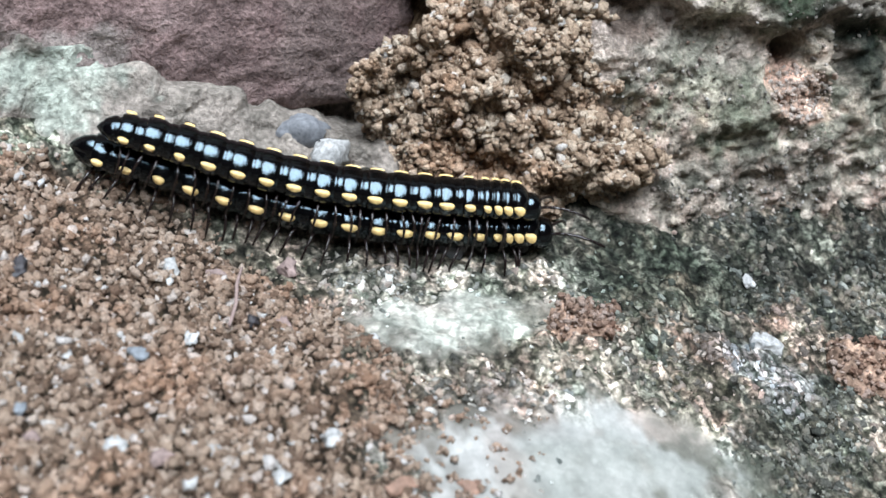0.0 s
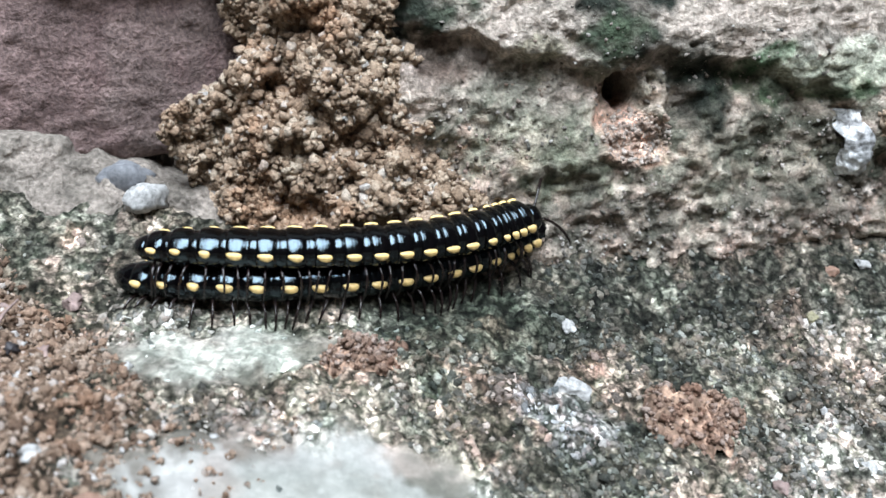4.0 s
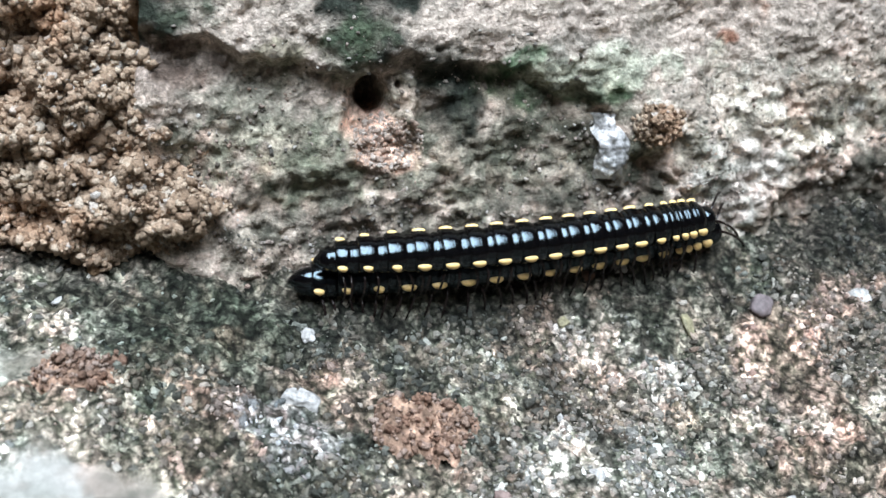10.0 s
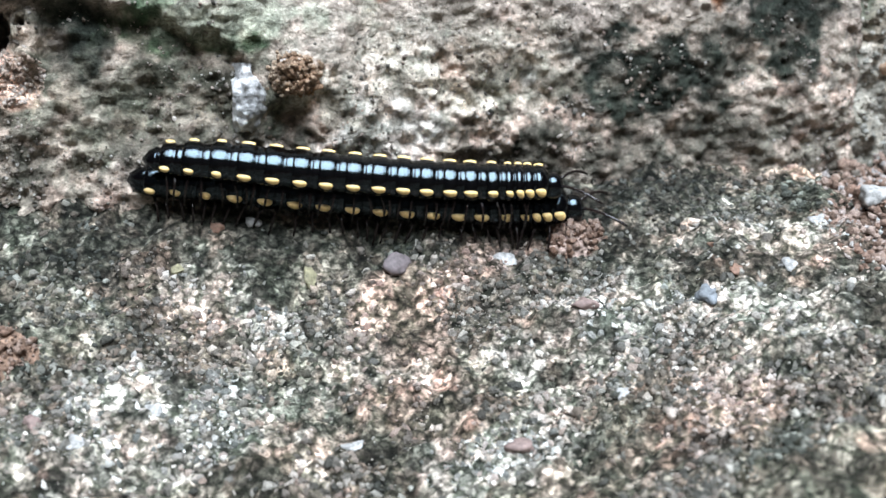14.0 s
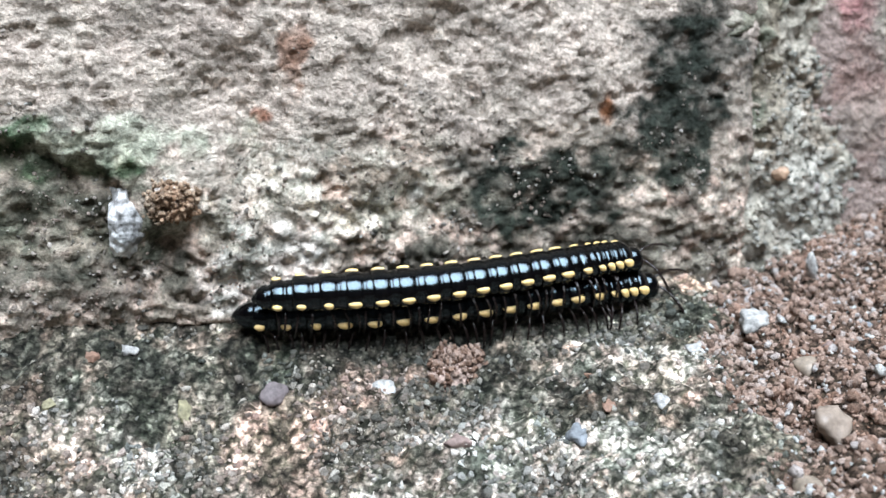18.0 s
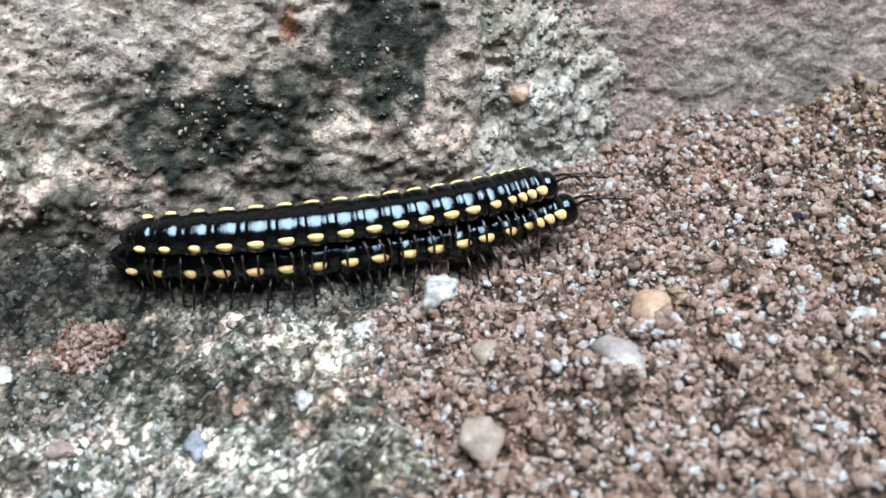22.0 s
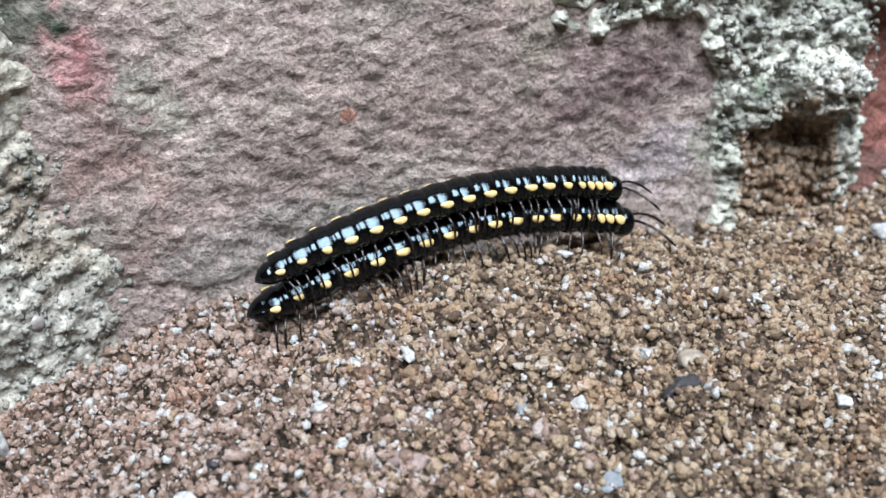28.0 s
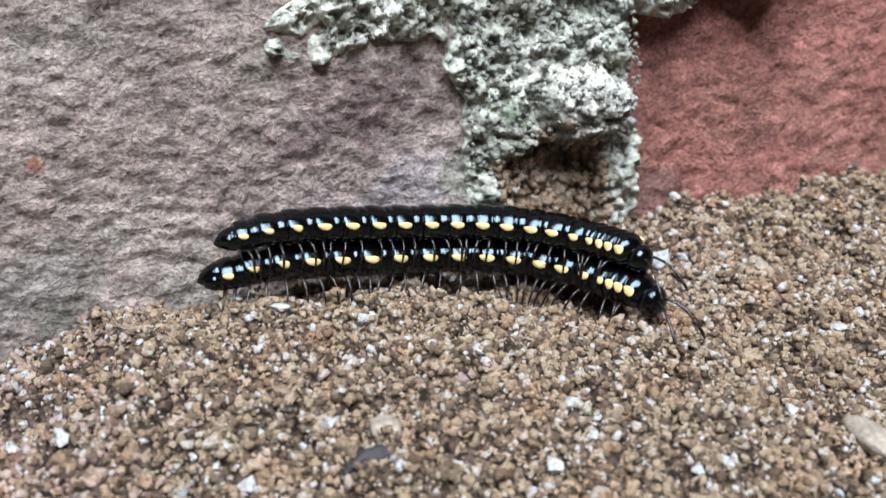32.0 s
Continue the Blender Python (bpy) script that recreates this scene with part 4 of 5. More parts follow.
def clod(x, y, rx, ry, height, mat, seed, label, wall=None, loose=None, lumps=1.0):
    """A crumbling clod: one lumpy cake that lies on the ground, or sticks to a face of the wall."""
    n = 46
    u, v = np.meshgrid(np.linspace(-1.15, 1.15, n), np.linspace(-1.15, 1.15, n), indexing="ij")
    px, py = x + rx * u, y + ry * v
    d = np.hypot(u, v) + 0.28 * fbm(px, py, 0, 2.6, 3, seed)
    top = height * np.clip(1 - d**2, -0.6, 1) + lumps * (1.4 * crumb(px, py, 1.9, seed) + 0.7 * crumb(px, py, 0.9, seed + 1) - 0.8)
    top = np.where(d > 1, top - 2.5 * (d - 1) * height - 0.6, top)
    if wall is None:
        p = np.stack([px, py, ground_mm(px, py) + 0.4 * relief(px, py) + top], -1)
    else:
        p = np.stack([px, wall(px, py) - top, py], -1)[::-1]
    tone = mottled(np.ones((*px.shape, 3)) * np.array(mat), px, py, 0.6, 0.9, seed)
    body = tagged(new("clod", mesh_of("clod", p.reshape(-1, 3) / 1000, grid_faces(n, n), MAT_MORTAR, tone.reshape(-1, 3))), label, "clod")
    if loose is not None:
        rng = np.random.default_rng(seed)
        pick = rng.permutation(np.flatnonzero((d < 1.02).ravel()))[:500]
        at = p.reshape(-1, 3)[pick if wall is None else (n - 1 - pick // n) * n + pick % n]
        tagged(part("crumb_layer", grain_mesh("crumb_layer", at + rng.normal(size=at.shape) * 0.3, 0.12 + 0.36 * rng.uniform(0, 1, len(at)) ** 2, loose, seed), body), kind="stuff")
    return body


def inside(poly, x, z):
    hit = np.zeros(x.shape, bool)
    for (ax, az), (bx, bz) in zip(poly, poly[1:] + poly[:1]):
        hit ^= ((az > z) != (bz > z)) & (x < (bx - ax) * (z - az) / (bz - az + 1e-9) + ax)
    return hit


def soil_clump():
    """The tan crumbly soil that fills the joint between the dark brick and the block."""
    outline = [(4, 62), (8, 40), (10.5, 36.5), (12.5, 33), (10.5, 29.5), (8, 27), (6, 25), (2.7, 23), (2.5, 20), (5, 16), (8, 13), (13, 11), (20, 9), (28, 8), (34, 8.5), (39, 10.5), (39.8, 14.5), (38, 17.5), (34.3, 21.7), (32, 24), (31.5, 28), (30.5, 30.5), (28, 33), (27, 37.5), (26, 45), (27, 62)]
    rng = np.random.default_rng(70)
    x, z = rng.uniform(0, 42, 26000), rng.uniform(4, 60, 26000)
    wx, wz = x + 1.6 * fbm(x, 0, z, 5, 2, 71), z + 1.6 * fbm(x, 9, z, 5, 2, 72)
    keep = inside(outline, wx, wz)
    x, z = x[keep], z[keep]
    base = lambda x, z: 16.5 - 5.5 * smooth(3, 26, x) - 2.8 * np.exp(-(((x - 24) / 12) ** 2 + ((z - 16) / 9) ** 2)) + 2.8 * fbm(x, 0, z, 7, 3, 73) + 2.6 * fbm(x, 0, z, 2.8, 3, 74)
    y = base(x, z) + rng.uniform(-1.0, 0.5, len(x))
    r = 0.24 + 0.6 * rng.uniform(0, 1, len(x)) ** 2.0
    core = face_block("soil_clump", 5, 37, 5, 60, lambda x, z: base(x, z) + 1.2 - 0.8 * crumb(x, z, 1.6, 76) + 14 * smooth(3.5, 0.5, x - np.interp(z, [15, 20, 24, 27, 33, 37, 60], [7, 3, 5, 8.5, 12.5, 11, 6])) + 14 * smooth(-4, -1, x - np.interp(z, [10, 14.5, 17.5, 21.7, 24, 30.5, 37.5, 60], [38, 39, 37, 33.5, 31.5, 30, 26.5, 26])), lambda x, z: stained(x.shape, (0.36, 0.25, 0.16), [], x, z, 1), MAT_MORTAR, 0.6, depth=12, ragged=3, seed=8)
    body = tagged(new("soil_clump", core), "tan crumbly dried soil packed into the wall joint", "soil")
    tagged(part("crumb_layer", grain_mesh("crumb_layer", np.stack([x, y, z], 1), r, MAT_CLAY, 75), body), kind="stuff")
    pick = rng.permutation(len(x))[:1500]
    tagged(part("crumb_layer", crumb_mesh("crumb_layer", np.stack([x, y - 0.5, z], 1)[pick], 0.6 + 0.8 * rng.uniform(0, 1, 1500) ** 2, MAT_CLAY, 77), body), kind="stuff")


soil_clump()


# ---- the two millipedes ----
RINGS = (0, 1.3, 2.45, 3.65, 5.4, 7.9, 10.3, 13.0, 15.7, 18.5, 21.4, 24.5, 27.5, 30.6, 33.8, 36.9, 40.1, 43.0, 44.9)


def ring_width(k):
    """Width factor of the body at place k, counted in rings from the head."""
    return float(np.interp(k, [-0.6, 0, 1, 2, 5, 13, 14, 15, 16, 17, 18, 18.6], [0.7, 0.88, 0.93, 0.95, 0.99, 1.0, 0.985, 0.955, 0.9, 0.8, 0.6, 0.3]))


def ring_size(k):
    """Length and width factor of ring k, counted from the head."""
    gaps = np.diff(RINGS)
    length = float(gaps[max(k - 1, 0)] if k < 4 else gaps[min(k, len(gaps) - 1)] * 0.5 + gaps[k - 1] * 0.5)
    return length, ring_width(k)


def ring_mesh(k, length, size, keel=0.26):
    """One body ring: a smooth narrower front part that slips into the ring before it, a shallow waist, and a swollen rear part with a keel on each side."""
    ax = np.array([0.66, 0.6, 0.54, 0.46, 0.38, 0.3, 0.25, 0.21, 0.16, 0.1, 0.02, -0.1, -0.22, -0.32, -0.4, -0.46, -0.49, -0.5])
    rad = np.array([0.6, 0.89, 0.92, 0.94, 0.948, 0.944, 0.925, 0.905, 0.92, 0.955, 0.982, 1.0, 1.008, 1.006, 0.996, 0.978, 0.95, 0.6])
    kl = np.array([0, 0, 0, 0, 0, 0, 0.0, 0.05, 0.2, 0.5, 0.8, 0.98, 1.0, 1.0, 0.92, 0.7, 0.4, 0])
    if k == 0:
        rad = np.array([0.1, 0.34, 0.5, 0.64, 0.74, 0.81, 0.845, 0.87, 0.9, 0.935, 0.965, 0.99, 1.0, 1.0, 0.996, 0.985, 0.965, 0.6])
        ax = np.where(ax > 0, ax * 1.3, ax)
    th = np.linspace(0, 2 * math.pi, 41)[:-1]
    up = np.sin(th)
    lat = np.cos(th) * 2.52
    high = np.where(up > 0, np.abs(up) ** 0.94 * 2.08, up * 2.05)
    side = np.exp(-((np.arcsin(np.clip(up, -1, 1)) - 0.33) / 0.26) ** 2)
    v = []
    for a, r, q in zip(ax, rad, kl):
        wide = ring_width(k - a) if k else ring_width(max(0, -a))
        y = lat * r + np.sign(np.cos(th)) * side * keel * q
        z = high * r
        v.append(np.stack([np.full_like(y, a * length * 1.04), y * wide, z * (wide if k > 13 else 0.3 + 0.7 * wide)], 1))
    v = np.concatenate(v) * size / 1000
    n, m = len(ax), len(th)
    f = [(i * m + j, i * m + (j + 1) % m, (i + 1) * m + (j + 1) % m, (i + 1) * m + j) for i in range(n - 1) for j in range(m)]
    return mesh_of("body_ring", v, f, MAT_SHELL)


def spot_mesh(k, length, wide, size, side):
    """A swollen yellow half-moon on the tip of a keel, flat above and round below."""
    long = {0: 0.62, 1: 0.52, 2: 0.46, 3: 0.44, 4: 0.6}.get(k, 0.82) * (1.0 if k < 15 else 0.7)
    p = STONE_V * np.array([long, 0.29, 0.68 if k < 3 else 0.53 if k < 16 else 0.42])
    p[:, 2] = np.where(p[:, 2] > 0, p[:, 2] * 0.38, p[:, 2])
    p[:, 0] -= 0.3 * p[:, 2]
    p[:, 1] -= side * 0.42 * p[:, 2]
    p = p + np.array([-0.2 * length, side * (2.48 * wide - 0.02), 0.92 * wide])
    return mesh_of("yellow_spot", p * size / 1000, STONE_F, MAT_YELLOW)


def tube(name, points, radii, mat, sides=6):
    """A tapering bent tube (mm)."""
    points = np.array(points, float)
    v = []
    for i, (p, r) in enumerate(zip(points, radii)):
        d = points[min(i + 1, len(points) - 1)] - points[max(i - 1, 0)]
        d = d / np.linalg.norm(d)
        a = np.cross(d, (1.0, 0.13, 0.2))
        a /= np.linalg.norm(a)
        b = np.cross(d, a)
        for k in range(sides):
            w = 2 * math.pi * k / sides
            v.append(p + r * (a * math.cos(w) + b * math.sin(w)))
    f = [(i * sides + k, i * sides + (k + 1) % sides, (i + 1) * sides + (k + 1) % sides, (i + 1) * sides + k) for i in range(len(points) - 1) for k in range(sides)]
    return mesh_of(name, np.array(v) / 1000, f, mat)


def leg_mesh(side, size, clasping):
    """A thin jointed leg, thicker at each joint."""
    if clasping:
        pts = [(0, 0, 0), (0.08, 0.9, 0.1), (0.14, 1.5, 0.0), (0.18, 2.1, -0.5), (0.15, 2.4, -1.2), (0.1, 2.5, -2.0), (0.02, 2.45, -2.8), (-0.08, 2.25, -3.7)]
    else:
        pts = [(0, 0, 0), (0.08, 0.8, 0.25), (0.13, 1.5, 0.3), (0.15, 2.1, 0.0), (0.1, 2.6, -0.5), (0.02, 2.95, -1.1), (-0.05, 3.2, -1.6), (-0.1, 3.4, -2.1)]
    rad = (0.2, 0.15, 0.18, 0.13, 0.16, 0.11, 0.12, 0.03)
    return tube("leg", [(x * size, side * y * size, z * size) for x, y, z in pts], [r * size for r in rad], MAT_LEG)


def head_mesh(size):
    """A smooth dome, flattened in front, that hangs below the collar."""
    p = STONE_V * np.array([1.65, 1.75, 1.75])
    p[:, 0] = np.where(p[:, 0] > 0.7, 0.7 + 0.7 * (p[:, 0] - 0.7), p[:, 0])
    p[:, 1] *= 1 - 0.12 * np.clip(-p[:, 2], 0, None)
    p += np.array([0.35, 0, -0.5])
    return mesh_of("head", p * size / 1000, STONE_F, MAT_SHELL)


def tail_mesh(size):
    x = np.linspace(0, 1, 11)
    return tube("tail_tip", [((0.9 - 2.4 * t) * size, 0, (0.1 - 0.4 * t * t) * size) for t in x], [size * (1.4 * max(0.0, 1 - t**1.8) ** 0.8 + 0.04) for t in x], MAT_SHELL, 16)


def antenna_mesh(side, size):
    pts = [(0, 0, 0), (0.7, 0.3, 0.2), (1.6, 0.75, 0.25), (2.7, 1.2, 0.05), (3.8, 1.6, -0.4), (4.8, 1.9, -1.0), (5.3, 2.0, -1.4)]
    return tube("antenna", [(x * size, side * y * size, z * size) for x, y, z in pts], [r * size for r in (0.14, 0.17, 0.16, 0.17, 0.17, 0.18, 0.08)], MAT_LEG)


def millipede(label, size, clasping):
    thing = tagged(new("millipede"), label, "millipede", "pair of millipedes")
    rings, legs, feelers = [], [], []
    leg = {s: leg_mesh(s, size, clasping) for s in (-1, 1)}
    for k in range(len(RINGS)):
        length, wide = ring_size(k)
        ring = part("body_ring", ring_mesh(k, length, size), thing)
        rings.append(ring)
        if k < len(RINGS) - 1:
            for s in (-1, 1):
                part("yellow_spot", spot_mesh(k, length, wide, size, s), ring, "glossy yellow spot on a keel")
        if 0 < k < len(RINGS) - 1:
            for x in ((0.22, -0.24) if k > 3 else (0.0,)):
                for s in (-1, 1):
                    base = Vector((x * length, s * 0.95 * wide, -1.4)) * size / 1000
                    one = part("leg", leg[s], ring, "thin shiny dark leg")
                    one.matrix_basis = Matrix.Translation(base)
                    legs.append((one, base, s, k + (0.0 if x >= 0 else 0.5)))
    head = part("head", head_mesh(size), thing, "small rounded black head")
    for s in (-1, 1):
        a = part("antenna", antenna_mesh(s, size), head, "long thin black feeler")
        base = Vector((1.15, s * 0.55, 0.0)) * size / 1000
        feelers.append((a, base, s))
    tip = part("tail_tip", tail_mesh(size), thing, "pointed black tail")
    return dict(thing=thing, rings=rings, legs=legs, feelers=feelers, head=head, tip=tip, size=size, clasping=clasping)


RIDER = millipede("glossy black millipede with yellow side spots, riding on another", 0.97, True)
CARRIER = millipede("larger glossy black millipede with yellow spots, carrying another", 1.08, False)
BACK = 2.8


def spine(row):
    """The line through the near side spots of the rider, head first, with the way up and to the wall at each place. mm."""
    hx, hy, tx, ty, bend, twist, lift = row[1:8]
    u = np.linspace(1, 0, 61)
    cx, cy = hx - tx, hy - ty
    far = math.hypot(cx, cy)
    off = bend * u * (1 - u) + twist * u * (1 - u) * (2 * u - 1)
    x, y = tx + u * cx - off * cy / far, ty + u * cy + off * cx / far
    def on(x, y, n, dx, dy):
        k = np.arange(1, n + 1)
        return x + dx * k, y + dy * k
    fx, fy = on(x[0], y[0], 14, x[0] - x[1], y[0] - y[1])
    bx, by = on(x[-1], y[-1], 20, x[-1] - x[-2], y[-1] - y[-2])
    x, y = np.concatenate([fx[::-1], x, bx]), np.concatenate([fy[::-1], y, by])
    gx, gy = ground_slope(x, y, 6.0)
    gz = (ground_mm(x, y) + ground_mm(x - 5, y) + ground_mm(x + 5, y)) / 3
    steep = np.sqrt(1 + gx**2 + gy**2)
    v = np.clip(np.linspace(1.23, -0.33, len(x)), 0, 1.2)
    z = gz + 7.8 * steep + lift * v**3
    lean = float(np.interp(row[0], [0, 9, 13, 20, 24.5, 32], [0.03, 0.03, 0.08, 0.16, 0.24, 0.22]))
    up = np.stack([-gx, -1.3 * gy - lean, np.ones_like(gx)], 1)
    up /= np.linalg.norm(up, axis=1, keepdims=True)
    p = np.stack([x, y, z], 1)
    ahead = -np.gradient(p, axis=0)
    ahead /= np.linalg.norm(ahead, axis=1, keepdims=True)
    left = np.cross(up, ahead)
    left /= np.linalg.norm(left, axis=1, keepdims=True)
    up = np.cross(ahead, left)
    s = np.concatenate([[0], np.cumsum(np.linalg.norm(np.diff(p, axis=0), axis=1))])
    s = s - s[14]
    s = s * float(np.clip(43.0 / s[74], 0.92, 1.06))
    return s, p + left * BACK - up * 0.7, ahead, left, up


def frame_at(line, d, drop=0.0, aside=0.0):
    s, p, ahead, left, up = line
    at = lambda a: np.array([np.interp(d, s, a[:, k]) for k in range(3)])
    f, l = Vector(at(ahead)).normalized(), Vector(at(left))
    l = (l - f * l.dot(f)).normalized()
    w = f.cross(l)
    o = Vector(at(p)) + w * drop + l * aside
    return Matrix(((f.x, l.x, w.x, o.x / 1000), (f.y, l.y, w.y, o.y / 1000), (f.z, l.z, w.z, o.z / 1000), (0, 0, 0, 1)))


def crawl(who, spines, drop, shift):
    """Keys for one millipede: its place, each ring on it, its feelers and its legs."""
    size = who["size"]
    keys = {ob: [] for ob in (who["thing"], *who["rings"], who["head"], who["tip"])}
    for t, line, swing in spines:
        middle = frame_at(line, 22.0, drop).translation
        root = Matrix.Translation(middle)
        back = root.inverted()
        keys[who["thing"]].append((t, root))
        for k, ring in enumerate(who["rings"]):
            d = RINGS[k] * (1.1 if shift else 1.0) - shift
            near = max(0.0, 1 - d / 16) ** 2
            droop = 0.8 * max(0.0, (d - 36) / 9) ** 2
            keys[ring].append((t, back @ frame_at(line, d, drop - droop, swing * near)))
        keys[who["head"]].append((t, back @ frame_at(line, -1.0 * size - shift, drop - 0.25, swing * 1.1)))
        keys[who["tip"]].append((t, back @ frame_at(line, 45.0 * (1.1 if shift else 1.0) - shift, drop - 0.95)))
    for ob, rows in keys.items():
        walk(ob, rows)
    times = np.arange(0, 32.01, 0.2)
    for a, base, s in who["feelers"]:
        walk(a, [(t, Matrix.Translation(base) @ Euler((0.25 * math.sin(1.7 * t + s), 0.12 + 0.4 * math.sin(2.3 * t + 2.1 * s), s * (0.1 + 0.35 * math.sin(1.9 * t + s)))).to_matrix().to_4x4()) for t in times])
    times = np.arange(0, 32.01, 0.16)
    reach, period = (0.2, 1.3) if who["clasping"] else (0.42, 0.8)
    for leg, base, s, k in who["legs"]:
        beat = 2 * math.pi * (times / period + k * 0.17 + (0.0 if s > 0 else 0.35))
        walk(leg, [(t, Matrix.Translation(base) @ Euler((s * 0.16 * max(0, math.cos(b)), 0, s * reach * math.sin(b) + (0.25 * s * math.sin(k * 2.4) if who["clasping"] else 0))).to_matrix().to_4x4()) for t, b in zip(times, beat)])


def motions():
    # seconds; head x, y; tail x, y; bend; twist; lift of the head; the carrier's head from the rider's
    rows = [
        (0, 15.9, -2.5, -22.9, 6.5, 1.1, -2.5, 0, 2.6, 2.3),
        (0.5, 20.2, -2.2, -18.5, 7.3, -7.1, -4.2, 0, 1.9, 0.6),
        (1, 25.4, -1.1, -13.9, 7.1, -11.1, -4.2, 0, 2.6, 1.2),
        (1.5, 31, 0.3, -9.6, 5, -19.5, -1.7, 0, 3, 2.6),
        (2, 33.9, 3.2, -7.8, 2.4, -27.9, 2.1, 0, 1.5, 2.3),
        (2.5, 34.7, 4.4, -8.3, 0.2, -30.5, 9.5, 2.9, 2.3, 0.3),
        (3, 37.1, 4.4, -4.6, 0.4, -26, 6, 2.2, 2.3, 0.3),
        (3.5, 37.6, 2.2, -4.1, -1.4, -21.5, 2.7, 0, 2.9, 1.4),
        (5.5, 55.7, -2, 15.2, -2.7, -0.1, 2.4, -0, 2.7, 1.2),
        (6, 62, -2.1, 20.5, -2.5, 0, 1.6, -0, 3.4, 2.3),
        (6.5, 66.9, -1.8, 25, -1.7, -3.4, 1.4, -0, 3.1, 2.6),
        (7, 72.4, -0.4, 29.6, -1.7, -7.3, 1.1, -0, 3.3, 3),
        (7.5, 74.4, -0.9, 31.5, -1.7, -6.3, 0.8, -0, 2.4, 1.4),
        (8, 77.5, -1.5, 34.3, -2, -2.7, 0.2, -0, 1.9, 1.1),
        (8.5, 80.3, -1.6, 37.7, -2.1, -4, 0, -0, 3.2, 1.8),
        (9, 84.6, -2.3, 41.8, -2.2, -5.3, 0.2, -0, 3.4, 2.4),
        (9.5, 87.8, -2.3, 44.9, -2.4, -3.6, -0, -0, 3.1, 2),
        (10, 92.3, -2.3, 49.5, -2.9, -1, -0.1, -0, 2.9, 1.8),
        (10.5, 94.4, -1.3, 51.6, -2.9, -0.1, -0.3, -0, 2.9, 1.8),
        (11, 97, -2.4, 54.7, -2, 1.3, -0.1, -0, 1.8, 0.3),
        (11.5, 99.8, -3, 57.7, -1, 0.3, 0.2, -0, 2, 0.5),
        (12, 102.6, -3.6, 60.6, -0.5, 0.2, 0.6, -0, 3, 1.4),
        (12.5, 106.5, -2.4, 63.8, -0.1, -2, 0.6, -0, 3.6, 2.6),
        (13, 110.1, -3.4, 67.4, -0.1, -1.8, 0.8, -0, 2.3, 0.8),
        (13.5, 113.2, -5.8, 71.4, -0.1, 1, 1.1, -0, 1.3, -0.1),
        (14, 116.1, -7.1, 74.4, -0.2, 1.6, 1.4, -0, 2.1, 0.3),
        (14.5, 118.5, -7.5, 76.7, -0.4, 1.2, 1.3, -0, 2.9, 0.9),
        (16.5, 132.9, -4.3, 90.2, -1.2, -5.3, -0.7, -0, 2.6, 1.2),
        (17, 135.2, -3.9, 92.8, -1.6, -6.2, -1.3, -0, 3, 1.8),
        (17.5, 139.1, -3.2, 96.5, -2.1, -7.1, -2, -0, 3, 0.5),
        (18, 143, -4.8, 101, -2.5, -2.2, -1.7, -0, 2, -1.5),
        (18.5, 146.7, -7.3, 106, -2.7, 0.1, -1.7, -0, 2.7, -0.2),
        (19, 149.6, -6.9, 108.4, -2.2, -3.6, -2.5, -0, 4, 2.5),
        (19.5, 150.3, -7.3, 109.1, -2, -5.3, -2.9, -0, 3.4, 1.6),
        (20, 151.9, -7.3, 110.5, -2.5, -8.4, -3.4, -0, 2.9, 1.2),
        (20.5, 154.2, -7.8, 112.7, -3.1, -8.3, -2.8, -0, 3, 0.6),
        (21, 156.9, -8.5, 115.5, -3.3, -5, -1.8, -0, 2.5, -0.1),
        (21.5, 161.8, -8.8, 120.7, -3.7, -9.6, -1.4, -0, 3.2, 1),
        (22, 168.1, -8.1, 127.2, -3.9, -10, 0.3, -0, 3.2, 1.2),
        (22.5, 176.8, -5, 136.5, -6.3, -7, 2.4, -0, 3.4, 1.2),
        (23, 184.8, -4.2, 146.2, -8.1, -5, 0.8, -0, 3.2, 2.5),
        (23.5, 192.3, 1.8, 153.6, -6.9, -7.3, -1.4, 0, 3.2, 0.5),
        (24, 200.5, 3.6, 161.4, -3.8, -7.5, -3, 0, 3.2, -0),
        (24.5, 205.3, 3.5, 166.4, -3.2, -8.6, -1.5, 0, 1.6, -1.6),
        (25, 210.4, 4.2, 171.9, -2.1, -4.3, 0.6, 0, 2.5, -0.7),
        (25.5, 217.9, 1.8, 179.4, -1.5, 3.5, 6.6, -0, 1.8, -1.5),
        (26, 226.3, 5.8, 186.9, -1.9, -2.5, 2.6, -0, 1.7, -1.5),
        (26.5, 233.3, 7, 193.5, 1.1, -5.5, 2.3, 0.3, 3, -1.5),
        (28.5, 248.7, 5.4, 209.2, 4.2, 3.7, 3.1, -0, 3.5, -1.5),
        (29, 253, 2.3, 214.2, 5.9, 10.3, 4.7, -0, 4, -1.5),
        (29.5, 255.2, 1.6, 216.6, 6.7, 11.9, 4.6, -0, 3.7, -1.5),
        (30, 258.2, 0.6, 219.3, 5.7, 8.5, 6.3, -0, 2.8, -1.5),
        (30.5, 262.8, 2.1, 223.4, 7, 12.2, 5.8, 0, 3.3, -1.5),
        (31, 265.7, -2.1, 227.7, 7, 23.3, 11.3, -0, 2.8, -1.5),
        (31.5, 268.7, -4.9, 231.6, 7, 25.5, 10, -0, 1.9, -1.5),
        (32, 273.7, -4.3, 236.3, 7, 26.5, 13.3, -0, 1.8, -1.5),
    ]
    table = np.array(rows)
    steps = np.arange(0, 32.01, 0.5)
    even = np.stack([np.interp(steps, table[:, 0], table[:, k]) for k in range(table.shape[1])], 1)
    upper = [(float(r[0]), spine(r), 0.0) for r in even]
